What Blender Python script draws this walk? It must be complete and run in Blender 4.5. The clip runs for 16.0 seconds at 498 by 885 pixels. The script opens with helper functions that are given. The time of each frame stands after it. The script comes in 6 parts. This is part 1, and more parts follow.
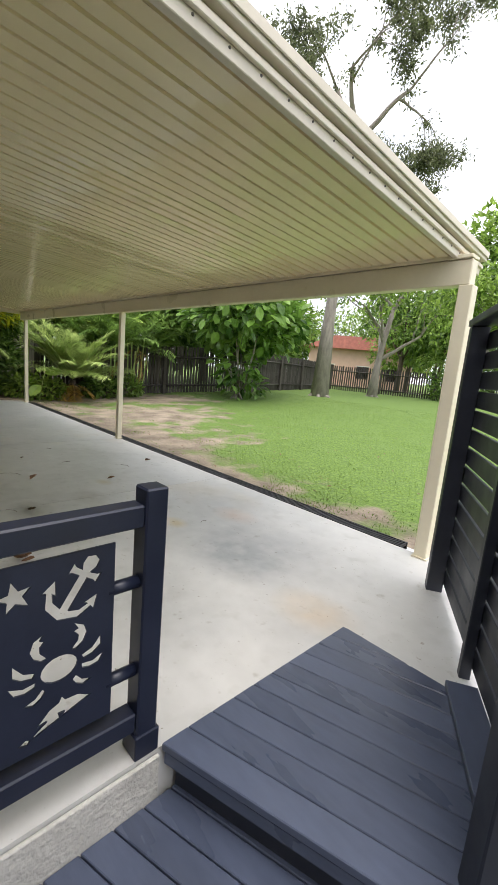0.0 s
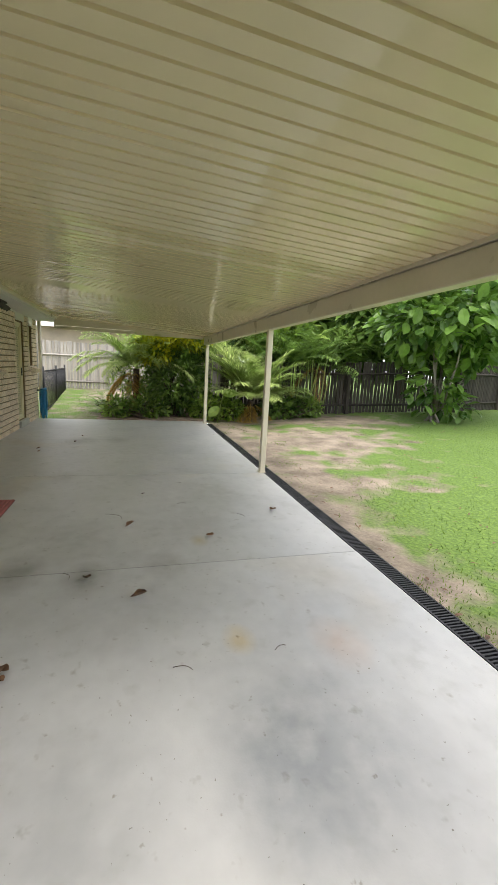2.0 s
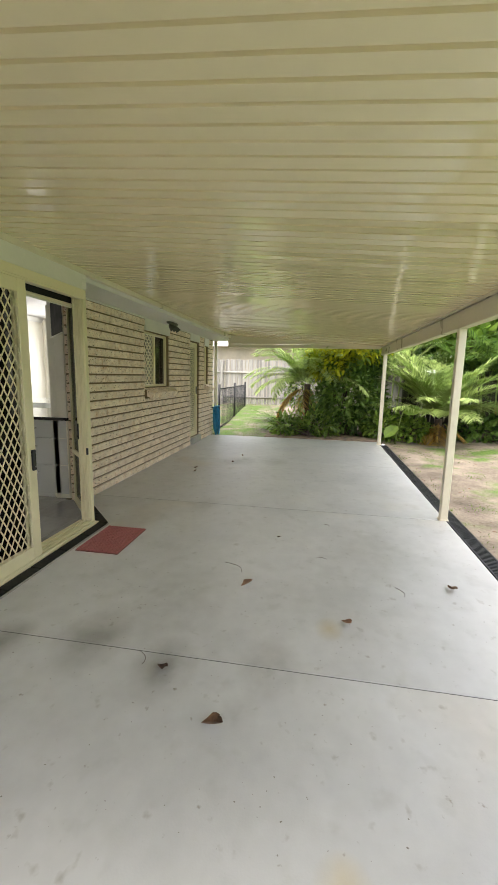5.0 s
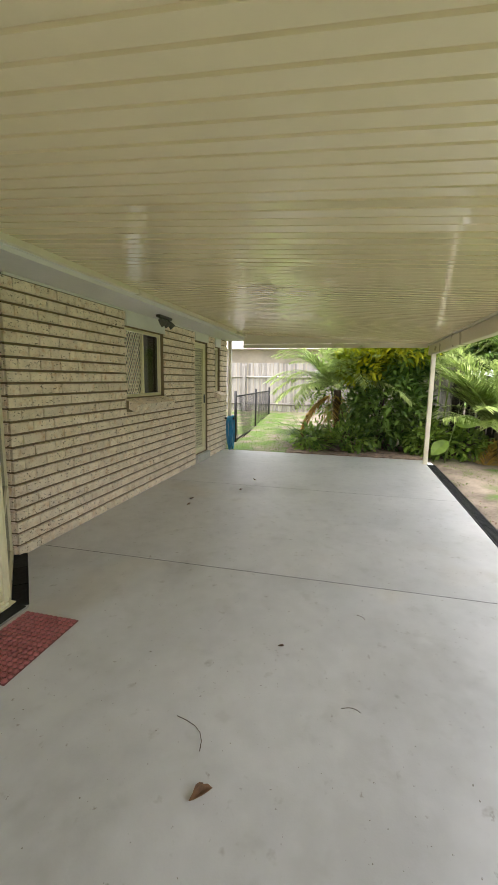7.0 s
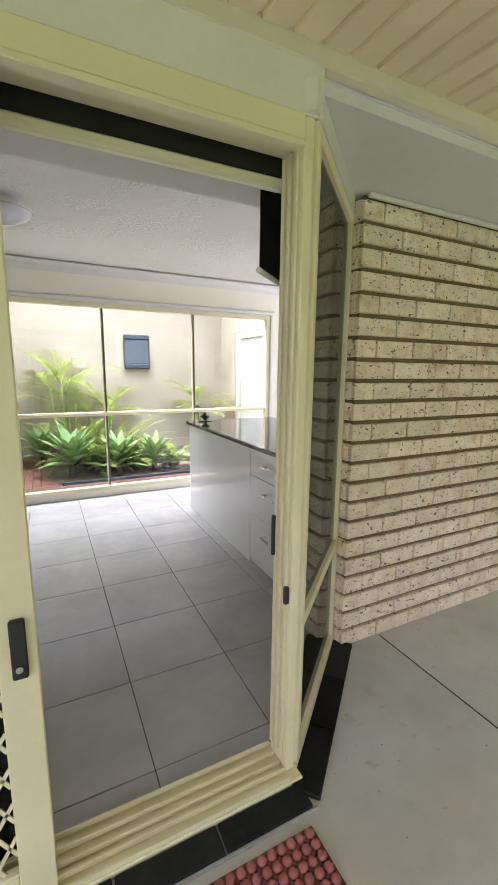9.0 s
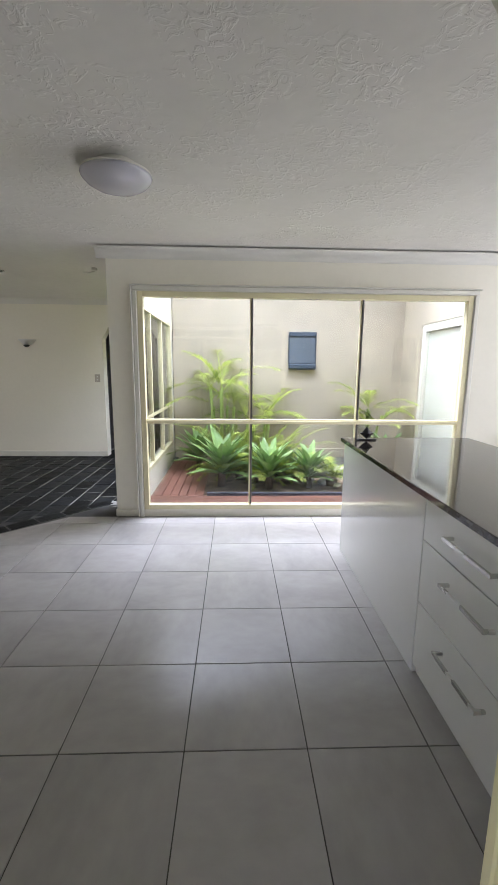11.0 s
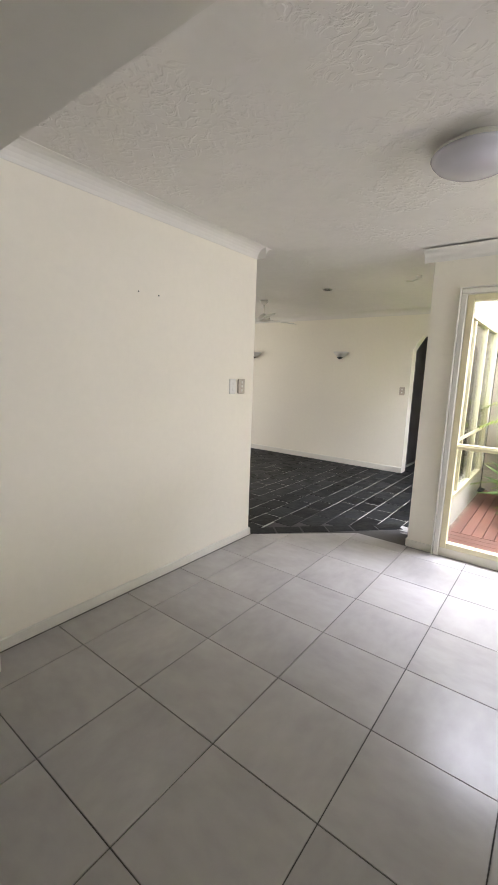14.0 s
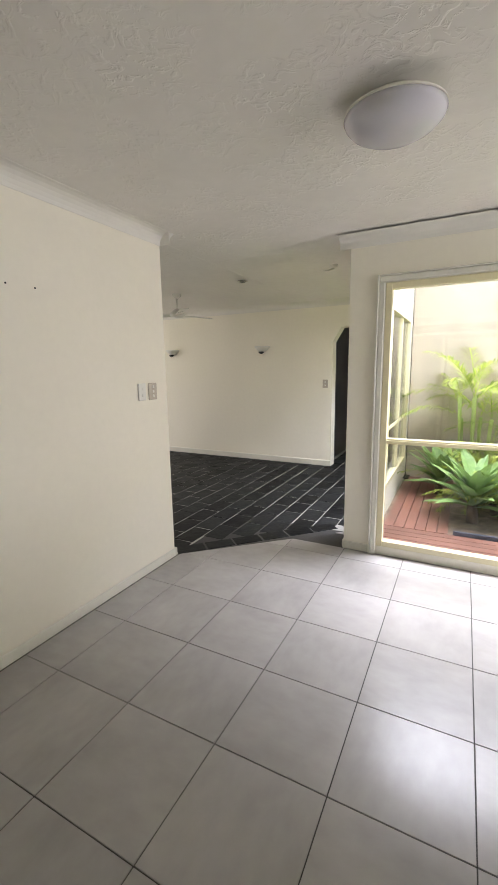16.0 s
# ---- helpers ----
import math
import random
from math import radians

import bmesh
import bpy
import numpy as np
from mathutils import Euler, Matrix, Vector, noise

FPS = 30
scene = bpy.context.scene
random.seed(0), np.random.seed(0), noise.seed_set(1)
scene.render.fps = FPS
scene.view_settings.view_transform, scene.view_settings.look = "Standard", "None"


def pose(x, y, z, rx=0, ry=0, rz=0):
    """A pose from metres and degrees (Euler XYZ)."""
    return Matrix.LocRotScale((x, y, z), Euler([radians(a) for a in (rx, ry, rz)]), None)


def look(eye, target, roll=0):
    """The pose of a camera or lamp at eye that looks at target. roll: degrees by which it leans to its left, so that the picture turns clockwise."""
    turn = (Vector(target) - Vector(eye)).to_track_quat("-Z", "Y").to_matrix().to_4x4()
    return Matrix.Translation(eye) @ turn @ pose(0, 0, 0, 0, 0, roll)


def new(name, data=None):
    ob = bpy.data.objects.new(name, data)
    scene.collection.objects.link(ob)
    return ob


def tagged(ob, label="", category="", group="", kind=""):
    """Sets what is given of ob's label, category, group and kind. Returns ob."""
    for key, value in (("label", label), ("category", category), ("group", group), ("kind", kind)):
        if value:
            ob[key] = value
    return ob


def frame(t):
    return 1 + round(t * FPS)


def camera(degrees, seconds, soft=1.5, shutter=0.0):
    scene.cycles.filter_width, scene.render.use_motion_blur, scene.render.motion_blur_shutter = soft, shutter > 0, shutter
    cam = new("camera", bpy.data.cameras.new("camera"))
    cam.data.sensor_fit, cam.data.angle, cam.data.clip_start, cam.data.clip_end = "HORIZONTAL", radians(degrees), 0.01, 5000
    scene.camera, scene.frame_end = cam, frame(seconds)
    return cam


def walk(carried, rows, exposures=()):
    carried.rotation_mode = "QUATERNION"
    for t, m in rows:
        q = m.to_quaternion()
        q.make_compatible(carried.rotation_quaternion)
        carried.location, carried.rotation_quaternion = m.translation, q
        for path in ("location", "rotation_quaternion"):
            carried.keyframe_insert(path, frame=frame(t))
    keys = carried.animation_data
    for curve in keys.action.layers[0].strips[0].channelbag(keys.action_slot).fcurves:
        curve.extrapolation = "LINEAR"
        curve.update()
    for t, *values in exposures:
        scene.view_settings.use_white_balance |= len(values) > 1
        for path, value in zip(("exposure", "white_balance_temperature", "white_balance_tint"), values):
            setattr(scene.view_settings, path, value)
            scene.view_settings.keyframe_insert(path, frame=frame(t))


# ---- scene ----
cam = camera(62.4, 16.0)
PATH = [
    (0, (-0.178, 0.462, 1.224), (-1.59, 1.835, 0.873), 5.1),
    (0.5, (-0.364, 0.812, 1.243), (-1.939, 1.988, 0.875), 4.8),
    (1, (-0.52, 1.162, 1.262), (-2.251, 2.082, 0.864), 4.2),
    (1.5, (-0.68, 1.473, 1.363), (-2.54, 2.096, 0.977), 4.7),
    (2, (-0.884, 1.679, 1.375), (-2.776, 2.222, 1.021), 3.2),
    (2.5, (-1.113, 1.854, 1.382), (-3.034, 2.319, 1.072), 2.2),
    (3, (-1.262, 1.978, 1.381), (-3.228, 2.182, 1.08), 2.0),
    (3.5, (-1.365, 2.058, 1.393), (-3.336, 1.946, 1.071), 2.2),
    (4, (-1.461, 2.097, 1.388), (-3.405, 1.77, 1.049), 1.8),
    (4.5, (-1.591, 2.079, 1.381), (-3.531, 1.722, 1.047), 1.6),
    (4.7, (-1.663, 2.074, 1.387), (-3.609, 1.746, 1.063), 1.3),
    (6.8, (-3.04, 2.117, 1.442), (-4.978, 1.732, 1.136), 0.5),
    (7, (-3.205, 2.092, 1.427), (-5.122, 1.612, 1.12), 0.8),
    (7.5, (-3.599, 1.932, 1.438), (-5.333, 0.996, 1.094), 1.9),
    (8, (-3.917, 1.653, 1.432), (-5.453, 0.403, 1.151), 1.7),
    (8.5, (-4.215, 1.392, 1.42), (-5.485, -0.131, 1.159), 1.7),
    (9, (-4.467, 1.09, 1.409), (-5.348, -0.673, 1.065), 0.6),
    (9.2, (-4.56, 0.967, 1.394), (-5.369, -0.839, 1.103), 0.1),
    (11.3, (-4.92, 0.179, 1.427), (-4.893, -1.789, 1.073), 0.9),
    (11.5, (-4.897, 0.148, 1.446), (-4.815, -1.818, 1.091), 1.2),
    (12, (-4.819, 0.061, 1.445), (-4.542, -1.888, 1.089), 1.3),
    (12.5, (-4.748, 0.037, 1.452), (-4.243, -1.866, 1.102), 1.4),
    (13, (-4.708, 0.032, 1.459), (-3.96, -1.791, 1.12), 1.7),
    (13.5, (-4.707, 0.001, 1.461), (-3.714, -1.703, 1.128), 1.9),
    (14, (-4.736, -0.027, 1.455), (-3.541, -1.595, 1.121), 1.9),
    (14.5, (-4.751, -0.033, 1.451), (-3.445, -1.508, 1.11), 1.3),
    (15, (-4.743, -0.054, 1.444), (-3.404, -1.497, 1.094), 0.4),
    (15.5, (-4.688, -0.149, 1.433), (-3.465, -1.691, 1.077), -0.3),
    (16, (-4.6, -0.356, 1.491), (-3.69, -2.102, 1.139), -0.9),
]
EXPO = [(0.0, 0.8, 6450, 13), (1.0, 0.86, 6500, 13), (2.5, 1.05, 6450, 13), (4.5, 1.45, 6450, 14), (7.0, 1.45, 6450, 16), (7.6, 1.7, 6250, 18), (8.5, 1.9, 6100, 20), (9.2, 1.98, 6100, 21), (11.3, 1.64, 5950, 19), (13.0, 1.72, 6150, 20), (14.5, 2.45, 6350, 22), (15.2, 2.45, 6400, 22), (16.0, 2.1, 6450, 20)]
walk(cam, [(t, look(eye, target, roll)) for t, eye, target, roll in PATH], EXPO)

# ---- world and light: bright overcast sky ----
world = bpy.data.worlds.new("overcast_sky")
scene.world = world
world.use_nodes = True
wn, wl = world.node_tree.nodes, world.node_tree.links
sky = wn.new("ShaderNodeTexSky")
sky.sky_type, sky.sun_disc = "NISHITA", False
sky.sun_elevation, sky.sun_rotation = radians(72), radians(114)
sky.air_density, sky.dust_density, sky.ozone_density = 1.0, 6.0, 1.0
cloud = wn.new("ShaderNodeTexNoise")
cloud.inputs["Scale"].default_value, cloud.inputs["Detail"].default_value = 2.2, 6
ramp = wn.new("ShaderNodeValToRGB")
ramp.color_ramp.elements[0].position, ramp.color_ramp.elements[0].color = 0.36, (4.0, 4.3, 4.8, 1)
ramp.color_ramp.elements[1].position, ramp.color_ramp.elements[1].color = 0.7, (9.6, 9.7, 9.8, 1)
mixer = wn.new("ShaderNodeMix")
mixer.data_type = "RGBA"
mixer.inputs[0].default_value = 0.85
wl.new(cloud.outputs["Fac"], ramp.inputs["Fac"])
wl.new(sky.outputs["Color"], mixer.inputs[6])
wl.new(ramp.outputs["Color"], mixer.inputs[7])
wl.new(mixer.outputs[2], wn["Background"].inputs["Color"])
wn["Background"].inputs["Strength"].default_value = 0.15
sun = new("sun", bpy.data.lights.new("sun", "SUN"))
sun.data.energy, sun.data.angle, sun.data.color = 1.6, radians(50), (1.0, 0.95, 0.88)
sun.matrix_world = look((0, 0, 30), (-9, 4, 0))


def added_fill(place, target, width, height, watts, colour):
    """An unseen area lamp, added to brighten the rooms in place of sky light."""
    lamp = new("added_fill", bpy.data.lights.new("added_fill", "AREA"))
    lamp.data.shape, lamp.data.size, lamp.data.size_y = "RECTANGLE", width, height
    lamp.data.energy, lamp.data.color = watts, colour
    lamp.matrix_world = look(place, target)


# added fill at the kitchen's west wall, which has no opening
added_fill((-9.55, -2.1, 1.5), (-6.0, -2.1, 1.3), 2.2, 1.2, 18, (0.93, 0.97, 1.0))
# added fill hung above the open courtyard, aimed through the window at the floor
added_fill((-5.5, -4.8, 3.6), (-5.3, -2.9, 0.2), 3.0, 0.9, 118, (0.87, 0.92, 1.0))
# added fill at the living room's east side, out of view
added_fill((3.15, -4.6, 1.35), (-1.0, -4.9, 1.2), 2.2, 1.7, 15, (1.0, 0.98, 0.86))


# ---- materials ----
def material(name, base, rough=0.5, metal=0.0, vary=0.12, scale=6.0, fine=60.0, bump=0.0, bump_scale=80.0,
             tint=None, per_object=0.0, spec=0.5, stretch=(1, 1, 1), coat=0.0, rough_vary=0.1, island=0.0):
    m = bpy.data.materials.new(name)
    m.use_nodes = True
    n, l = m.node_tree.nodes, m.node_tree.links
    b = n["Principled BSDF"]
    b.inputs["Roughness"].default_value, b.inputs["Metallic"].default_value = rough, metal
    b.inputs["Specular IOR Level"].default_value = spec
    b.inputs["Coat Weight"].default_value = coat
    co, mp = n.new("ShaderNodeTexCoord"), n.new("ShaderNodeMapping")
    mp.inputs["Scale"].default_value = stretch
    info = n.new("ShaderNodeObjectInfo")
    shift = n.new("ShaderNodeVectorMath")
    shift.operation = "SCALE"
    shift.inputs[0].default_value = (37.0, 19.0, 53.0)
    l.new(info.outputs["Random"], shift.inputs["Scale"])
    l.new(co.outputs["Object"], mp.inputs["Vector"])
    l.new(shift.outputs["Vector"], mp.inputs["Location"])
    big, small = n.new("ShaderNodeTexNoise"), n.new("ShaderNodeTexNoise")
    big.inputs["Scale"].default_value, big.inputs["Detail"].default_value = scale, 5
    small.inputs["Scale"].default_value, small.inputs["Detail"].default_value = fine, 3
    l.new(mp.outputs["Vector"], big.inputs["Vector"])
    l.new(mp.outputs["Vector"], small.inputs["Vector"])
    add = n.new("ShaderNodeMath")
    add.operation = "MULTIPLY_ADD"
    add.inputs[1].default_value = 0.4
    l.new(small.outputs["Fac"], add.inputs[0])
    l.new(big.outputs["Fac"], add.inputs[2])
    last = add.outputs[0]
    for source, amount in ((info.outputs["Random"], per_object), (None, island)):
        if amount:
            if source is None:
                source = n.new("ShaderNodeNewGeometry").outputs["Random Per Island"]
            mad = n.new("ShaderNodeMath")
            mad.operation = "MULTIPLY_ADD"
            mad.inputs[1].default_value = amount
            l.new(source, mad.inputs[0])
            l.new(last, mad.inputs[2])
            cut = n.new("ShaderNodeMath")
            cut.operation = "SUBTRACT"
            cut.inputs[1].default_value = amount / 2
            l.new(mad.outputs[0], cut.inputs[0])
            last = cut.outputs[0]
    r = n.new("ShaderNodeValToRGB")
    r.color_ramp.elements[0].position, r.color_ramp.elements[1].position = 0.42, 0.98
    dark = [c * (1 - vary) for c in base]
    light = [min(1, c * (1 + vary)) for c in base] if tint is None else tint
    r.color_ramp.elements[0].color, r.color_ramp.elements[1].color = (*dark, 1), (*light, 1)
    l.new(last, r.inputs["Fac"])
    l.new(r.outputs["Color"], b.inputs["Base Color"])
    if rough_vary:
        rr = n.new("ShaderNodeMapRange")
        rr.inputs["From Min"].default_value, rr.inputs["From Max"].default_value = 0.3, 0.7
        rr.inputs["To Min"].default_value, rr.inputs["To Max"].default_value = max(0.02, rough - rough_vary), min(1, rough + rough_vary)
        l.new(big.outputs["Fac"], rr.inputs["Value"])
        l.new(rr.outputs["Result"], b.inputs["Roughness"])
    if bump:
        tex, bm_ = n.new("ShaderNodeTexNoise"), n.new("ShaderNodeBump")
        tex.inputs["Scale"].default_value, tex.inputs["Detail"].default_value = bump_scale, 4
        l.new(mp.outputs["Vector"], tex.inputs["Vector"])
        l.new(tex.outputs["Fac"], bm_.inputs["Height"])
        bm_.inputs["Strength"].default_value, bm_.inputs["Distance"].default_value = bump, 0.01
        l.new(bm_.outputs["Normal"], b.inputs["Normal"])
    return m


def leaf_material(name, base, tint, rough=0.4, through_light=0.38):
    m = material(name, base, rough, vary=0.35, scale=1.3, fine=9, tint=tint, island=0.5, rough_vary=0.05, spec=0.4)
    m.node_tree.nodes["Principled BSDF"].inputs["Subsurface Weight"].default_value = 0.0
    n, l = m.node_tree.nodes, m.node_tree.links
    t, mix = n.new("ShaderNodeBsdfTranslucent"), n.new("ShaderNodeMixShader")
    colour = n["Principled BSDF"].inputs["Base Color"].links[0].from_socket
    l.new(colour, t.inputs["Color"])
    mix.inputs[0].default_value = through_light
    l.new(n["Principled BSDF"].outputs[0], mix.inputs[1])
    l.new(t.outputs[0], mix.inputs[2])
    l.new(mix.outputs[0], n["Material Output"].inputs["Surface"])
    return m


def glass_material(name, tint=(1, 1, 1), rough=0.0):
    m = bpy.data.materials.new(name)
    m.use_nodes = True
    n, l = m.node_tree.nodes, m.node_tree.links
    n.remove(n["Principled BSDF"])
    tr, gl, mix, fr = (n.new("ShaderNodeBsdfTransparent"), n.new("ShaderNodeBsdfGlossy"), n.new("ShaderNodeMixShader"), n.new("ShaderNodeLayerWeight"))
    steep, lift = n.new("ShaderNodeMath"), n.new("ShaderNodeMath")
    steep.operation, lift.operation = "POWER", "MULTIPLY_ADD"
    steep.inputs[1].default_value = 5.0
    lift.inputs[1].default_value, lift.inputs[2].default_value = 0.7, 0.03
    tr.inputs["Color"].default_value = (*tint, 1)
    gl.inputs["Roughness"].default_value = rough
    l.new(fr.outputs["Facing"], steep.inputs[0])
    l.new(steep.outputs[0], lift.inputs[0])
    l.new(lift.outputs[0], mix.inputs[0])
    l.new(tr.outputs[0], mix.inputs[1])
    l.new(gl.outputs[0], mix.inputs[2])
    l.new(mix.outputs[0], n["Material Output"].inputs["Surface"])
    return m


M = {
    "concrete": material("concrete", (0.575, 0.575, 0.555), 0.46, vary=0.12, scale=1.6, fine=11, bump=0.05, bump_scale=120),
    "kerb": material("rough_render", (0.5, 0.49, 0.45), 0.9, vary=0.2, scale=8, fine=50, bump=0.9, bump_scale=60),
    "cream": material("cream_paint", (0.72, 0.66, 0.50), 0.35, vary=0.06, scale=2, fine=30),
    "white_trim": material("white_trim_paint", (0.76, 0.74, 0.66), 0.4, vary=0.06, scale=3, fine=40),
    "barge": material("barge_capping_paint", (0.66, 0.60, 0.50), 0.4, vary=0.08, scale=3, fine=40),
    "soffit": material("soffit_paint", (0.74, 0.73, 0.7), 0.6, vary=0.06, scale=1.5, fine=20),
    "sheet": material("cream_roof_sheet", (0.84, 0.725, 0.485), 0.075, vary=0.04, scale=1.2, fine=15, rough_vary=0.0),
    "alu": material("primrose_aluminium", (0.80, 0.73, 0.48), 0.4, vary=0.05, scale=4, fine=60),
    "brick": material("cream_brick", (0.88, 0.745, 0.595), 0.85, vary=0.16, scale=14, fine=90, bump=0.6, bump_scale=60, per_object=0.3, island=0.25),
    "mortar": material("mortar", (0.225, 0.165, 0.095), 0.95, vary=0.2, scale=12, fine=80, bump=0.5, bump_scale=150),
    "black_slate": material("black_slate", (0.006, 0.0065, 0.0065), 0.55, vary=0.4, scale=7, fine=40, bump=0.3, bump_scale=25, tint=(0.022, 0.024, 0.024), per_object=0.5, spec=0.15),
    "slate_grout": material("pale_grout", (0.36, 0.36, 0.33), 0.9, vary=0.35, scale=3, fine=30),
    "dark_deck": material("charcoal_deck_paint", (0.068, 0.084, 0.13), 0.32, vary=0.2, scale=5, fine=40, bump=0.1, bump_scale=40, stretch=(0.3, 1, 1), per_object=0.2),
    "dark_metal": material("charcoal_metal_paint", (0.012, 0.016, 0.034), 0.38, vary=0.2, scale=9, fine=60, rough_vary=0.08),
    "dark_screen": material("black_screen_paint", (0.026, 0.030, 0.043), 0.45, vary=0.2, scale=6, fine=40),
    "black": material("black_plastic", (0.018, 0.018, 0.02), 0.5, vary=0.25, scale=12, fine=80),
    "plaster": material("cream_wall_paint", (0.88, 0.84, 0.725), 0.6, vary=0.035, scale=0.7, fine=25, bump=0.012, bump_scale=120),
    "stipple": material("textured_ceiling_paint", (0.80, 0.775, 0.73), 0.75, vary=0.06, scale=1.3, fine=14, bump=0.0, stretch=(1.0, 1.0, 1)),
    "cornice": material("cornice_paint", (0.78, 0.76, 0.7), 0.6, vary=0.04, scale=2, fine=20),
    "tile": material("grey_porcelain", (0.40, 0.385, 0.37), 0.235, vary=0.14, scale=2.2, fine=12, per_object=0.12, rough_vary=0.0, stretch=(1, 1.6, 1)),
    "grout": material("dark_grout", (0.07, 0.068, 0.065), 0.9, vary=0.3, scale=5, fine=60),
    "cabinet": material("white_gloss_laminate", (0.72, 0.72, 0.70), 0.1, vary=0.02, scale=1, fine=20, rough_vary=0.02, coat=0.3),
    "stone_top": material("black_polished_stone", (0.02, 0.018, 0.017), 0.07, vary=0.5, scale=30, fine=300, tint=(0.07, 0.06, 0.055), rough_vary=0.02),
    "chrome": material("brushed_steel", (0.6, 0.6, 0.58), 0.25, 1.0, vary=0.05, scale=8, fine=90),
    "render_wall": material("courtyard_render", (0.50, 0.435, 0.345), 0.85, vary=0.2, scale=1.4, fine=6),
    "red_deck": material("merbau_decking", (0.20, 0.085, 0.06), 0.5, vary=0.3, scale=4, fine=50, stretch=(0.5, 1, 1), per_object=0.3, bump=0.15, bump_scale=50),
    "mulch": material("garden_mulch", (0.16, 0.11, 0.08), 0.95, vary=0.5, scale=9, fine=45, bump=1.0, bump_scale=45, tint=(0.42, 0.31, 0.23)),
    "grey_paling": material("weathered_paling", (0.38, 0.355, 0.32), 0.9, vary=0.3, scale=4, fine=40, stretch=(3, 3, 0.4), per_object=0.5, island=0.4, bump=0.3, bump_scale=40),
    "dark_paling": material("dark_weathered_paling", (0.065, 0.058, 0.05), 0.9, vary=0.4, scale=4, fine=40, stretch=(3, 3, 0.4), per_object=0.5, island=0.4, bump=0.3, bump_scale=40),
    "bark": material("grey_bark", (0.27, 0.24, 0.21), 0.95, vary=0.35, scale=5, fine=30, stretch=(2, 2, 0.5), bump=0.8, bump_scale=20),
    "dark_bark": material("brown_bark", (0.11, 0.08, 0.06), 0.95, vary=0.4, scale=8, fine=50, bump=0.9, bump_scale=30),
    "mat_red": material("red_rubber_mat", (0.36, 0.11, 0.10), 0.45, vary=0.25, scale=10, fine=60),
    "mat_dark": material("dark_red_rubber", (0.16, 0.045, 0.04), 0.6, vary=0.3, scale=10, fine=60),
    "hose": material("blue_hose", (0.02, 0.22, 0.42), 0.35, vary=0.15, scale=10, fine=60),
    "dark_blind": material("olive_roller_blind", (0.008, 0.008, 0.006), 0.8, vary=0.12, scale=10, fine=200),
    "lamp_glass": material("frosted_glass", (0.60, 0.59, 0.64), 0.10, vary=0.03, scale=3, fine=20, rough_vary=0.03),
    "switch": material("switch_plastic", (0.78, 0.77, 0.72), 0.35, vary=0.03, scale=5, fine=40),
    "beige_switch": material("beige_plastic", (0.5, 0.45, 0.37), 0.4, vary=0.05, scale=5, fine=40),
    "slate_art": material("grey_blue_stone", (0.10, 0.125, 0.16), 0.6, vary=0.3, scale=7, fine=40, bump=0.5, bump_scale=30, stretch=(1, 1, 4)),
    "steel_blue": material("dark_blue_metal", (0.045, 0.065, 0.10), 0.45, vary=0.2, scale=8, fine=40),
    "house_pink": material("pink_render", (0.62, 0.42, 0.33), 0.8, vary=0.1, scale=2, fine=20),
    "roof_red": material("red_tiles", (0.52, 0.19, 0.155), 0.8, vary=0.25, scale=3, fine=20, bump=0.6, bump_scale=8),
    "roof_pale": material("pale_roof_tiles", (0.55, 0.50, 0.46), 0.8, vary=0.2, scale=3, fine=20),
    "pebble": material("dark_pebbles", (0.09, 0.085, 0.09), 0.8, vary=0.6, scale=30, fine=120, bump=1.0, bump_scale=70, tint=(0.25, 0.23, 0.22)),
    "rock": material("pale_rock", (0.6, 0.59, 0.56), 0.8, vary=0.2, scale=12, fine=60, bump=0.4, bump_scale=30),
    "dry_leaf": material("dry_leaf", (0.12, 0.07, 0.045), 0.8, vary=0.5, scale=20, fine=90, tint=(0.32, 0.18, 0.10), per_object=0.6),
    # grey that holds the passage's dimness in the side wall's colour
    "passage_shade": material("passage_shade_grey", (0.17, 0.17, 0.178), 0.5, vary=0.1, scale=2, fine=20),
    # plain dark for small fittings, and painted shade on the passage end wall
    "dark_and_shaded": material("dark_parts_and_shade", (0.12, 0.11, 0.10), 0.9),
    "glass": glass_material("clear_glass", (0.97, 0.98, 0.97)),
    "door_glass": glass_material("dark_tinted_glass", (0.2, 0.2, 0.19)),
    "yard_glass": glass_material("courtyard_glass", (0.74, 0.76, 0.75)),
    "dark_glass": glass_material("tinted_glass", (0.34, 0.35, 0.34)),
}


# ---- building helpers ----
def box(bm, x0, x1, y0, y1, z0, z1, bevel=0.0, m=None):
    made = bmesh.ops.create_cube(bm, size=1)["verts"]
    for v in made:
        v.co = Vector((x0 + (v.co.x + 0.5) * (x1 - x0), y0 + (v.co.y + 0.5) * (y1 - y0), z0 + (v.co.z + 0.5) * (z1 - z0)))
    if bevel:
        edges = list({e for v in made for e in v.link_edges})
        out = bmesh.ops.bevel(bm, geom=edges, offset=bevel, segments=1, affect="EDGES", profile=0.5)
        made = list({v for f in out["faces"] for v in f.verts} | {v for v in made if v.is_valid})
    if m is not None:
        bmesh.ops.transform(bm, matrix=m, verts=made)
    return made


def prism(bm, plan, z0, z1):
    """A block standing on an outline of the plan."""
    lo = [bm.verts.new((x, y, z0)) for x, y in plan]
    hi = [bm.verts.new((x, y, z1)) for x, y in plan]
    made = [bm.faces.new(lo), bm.faces.new(list(reversed(hi)))]
    for i in range(len(plan)):
        j = (i + 1) % len(plan)
        made.append(bm.faces.new((lo[j], lo[i], hi[i], hi[j])))
    bmesh.ops.recalc_face_normals(bm, faces=made)


def boxed(*dims, bevel=0.0, m=None):
    bm = bmesh.new()
    box(bm, *dims, bevel=bevel, m=m)
    return bm


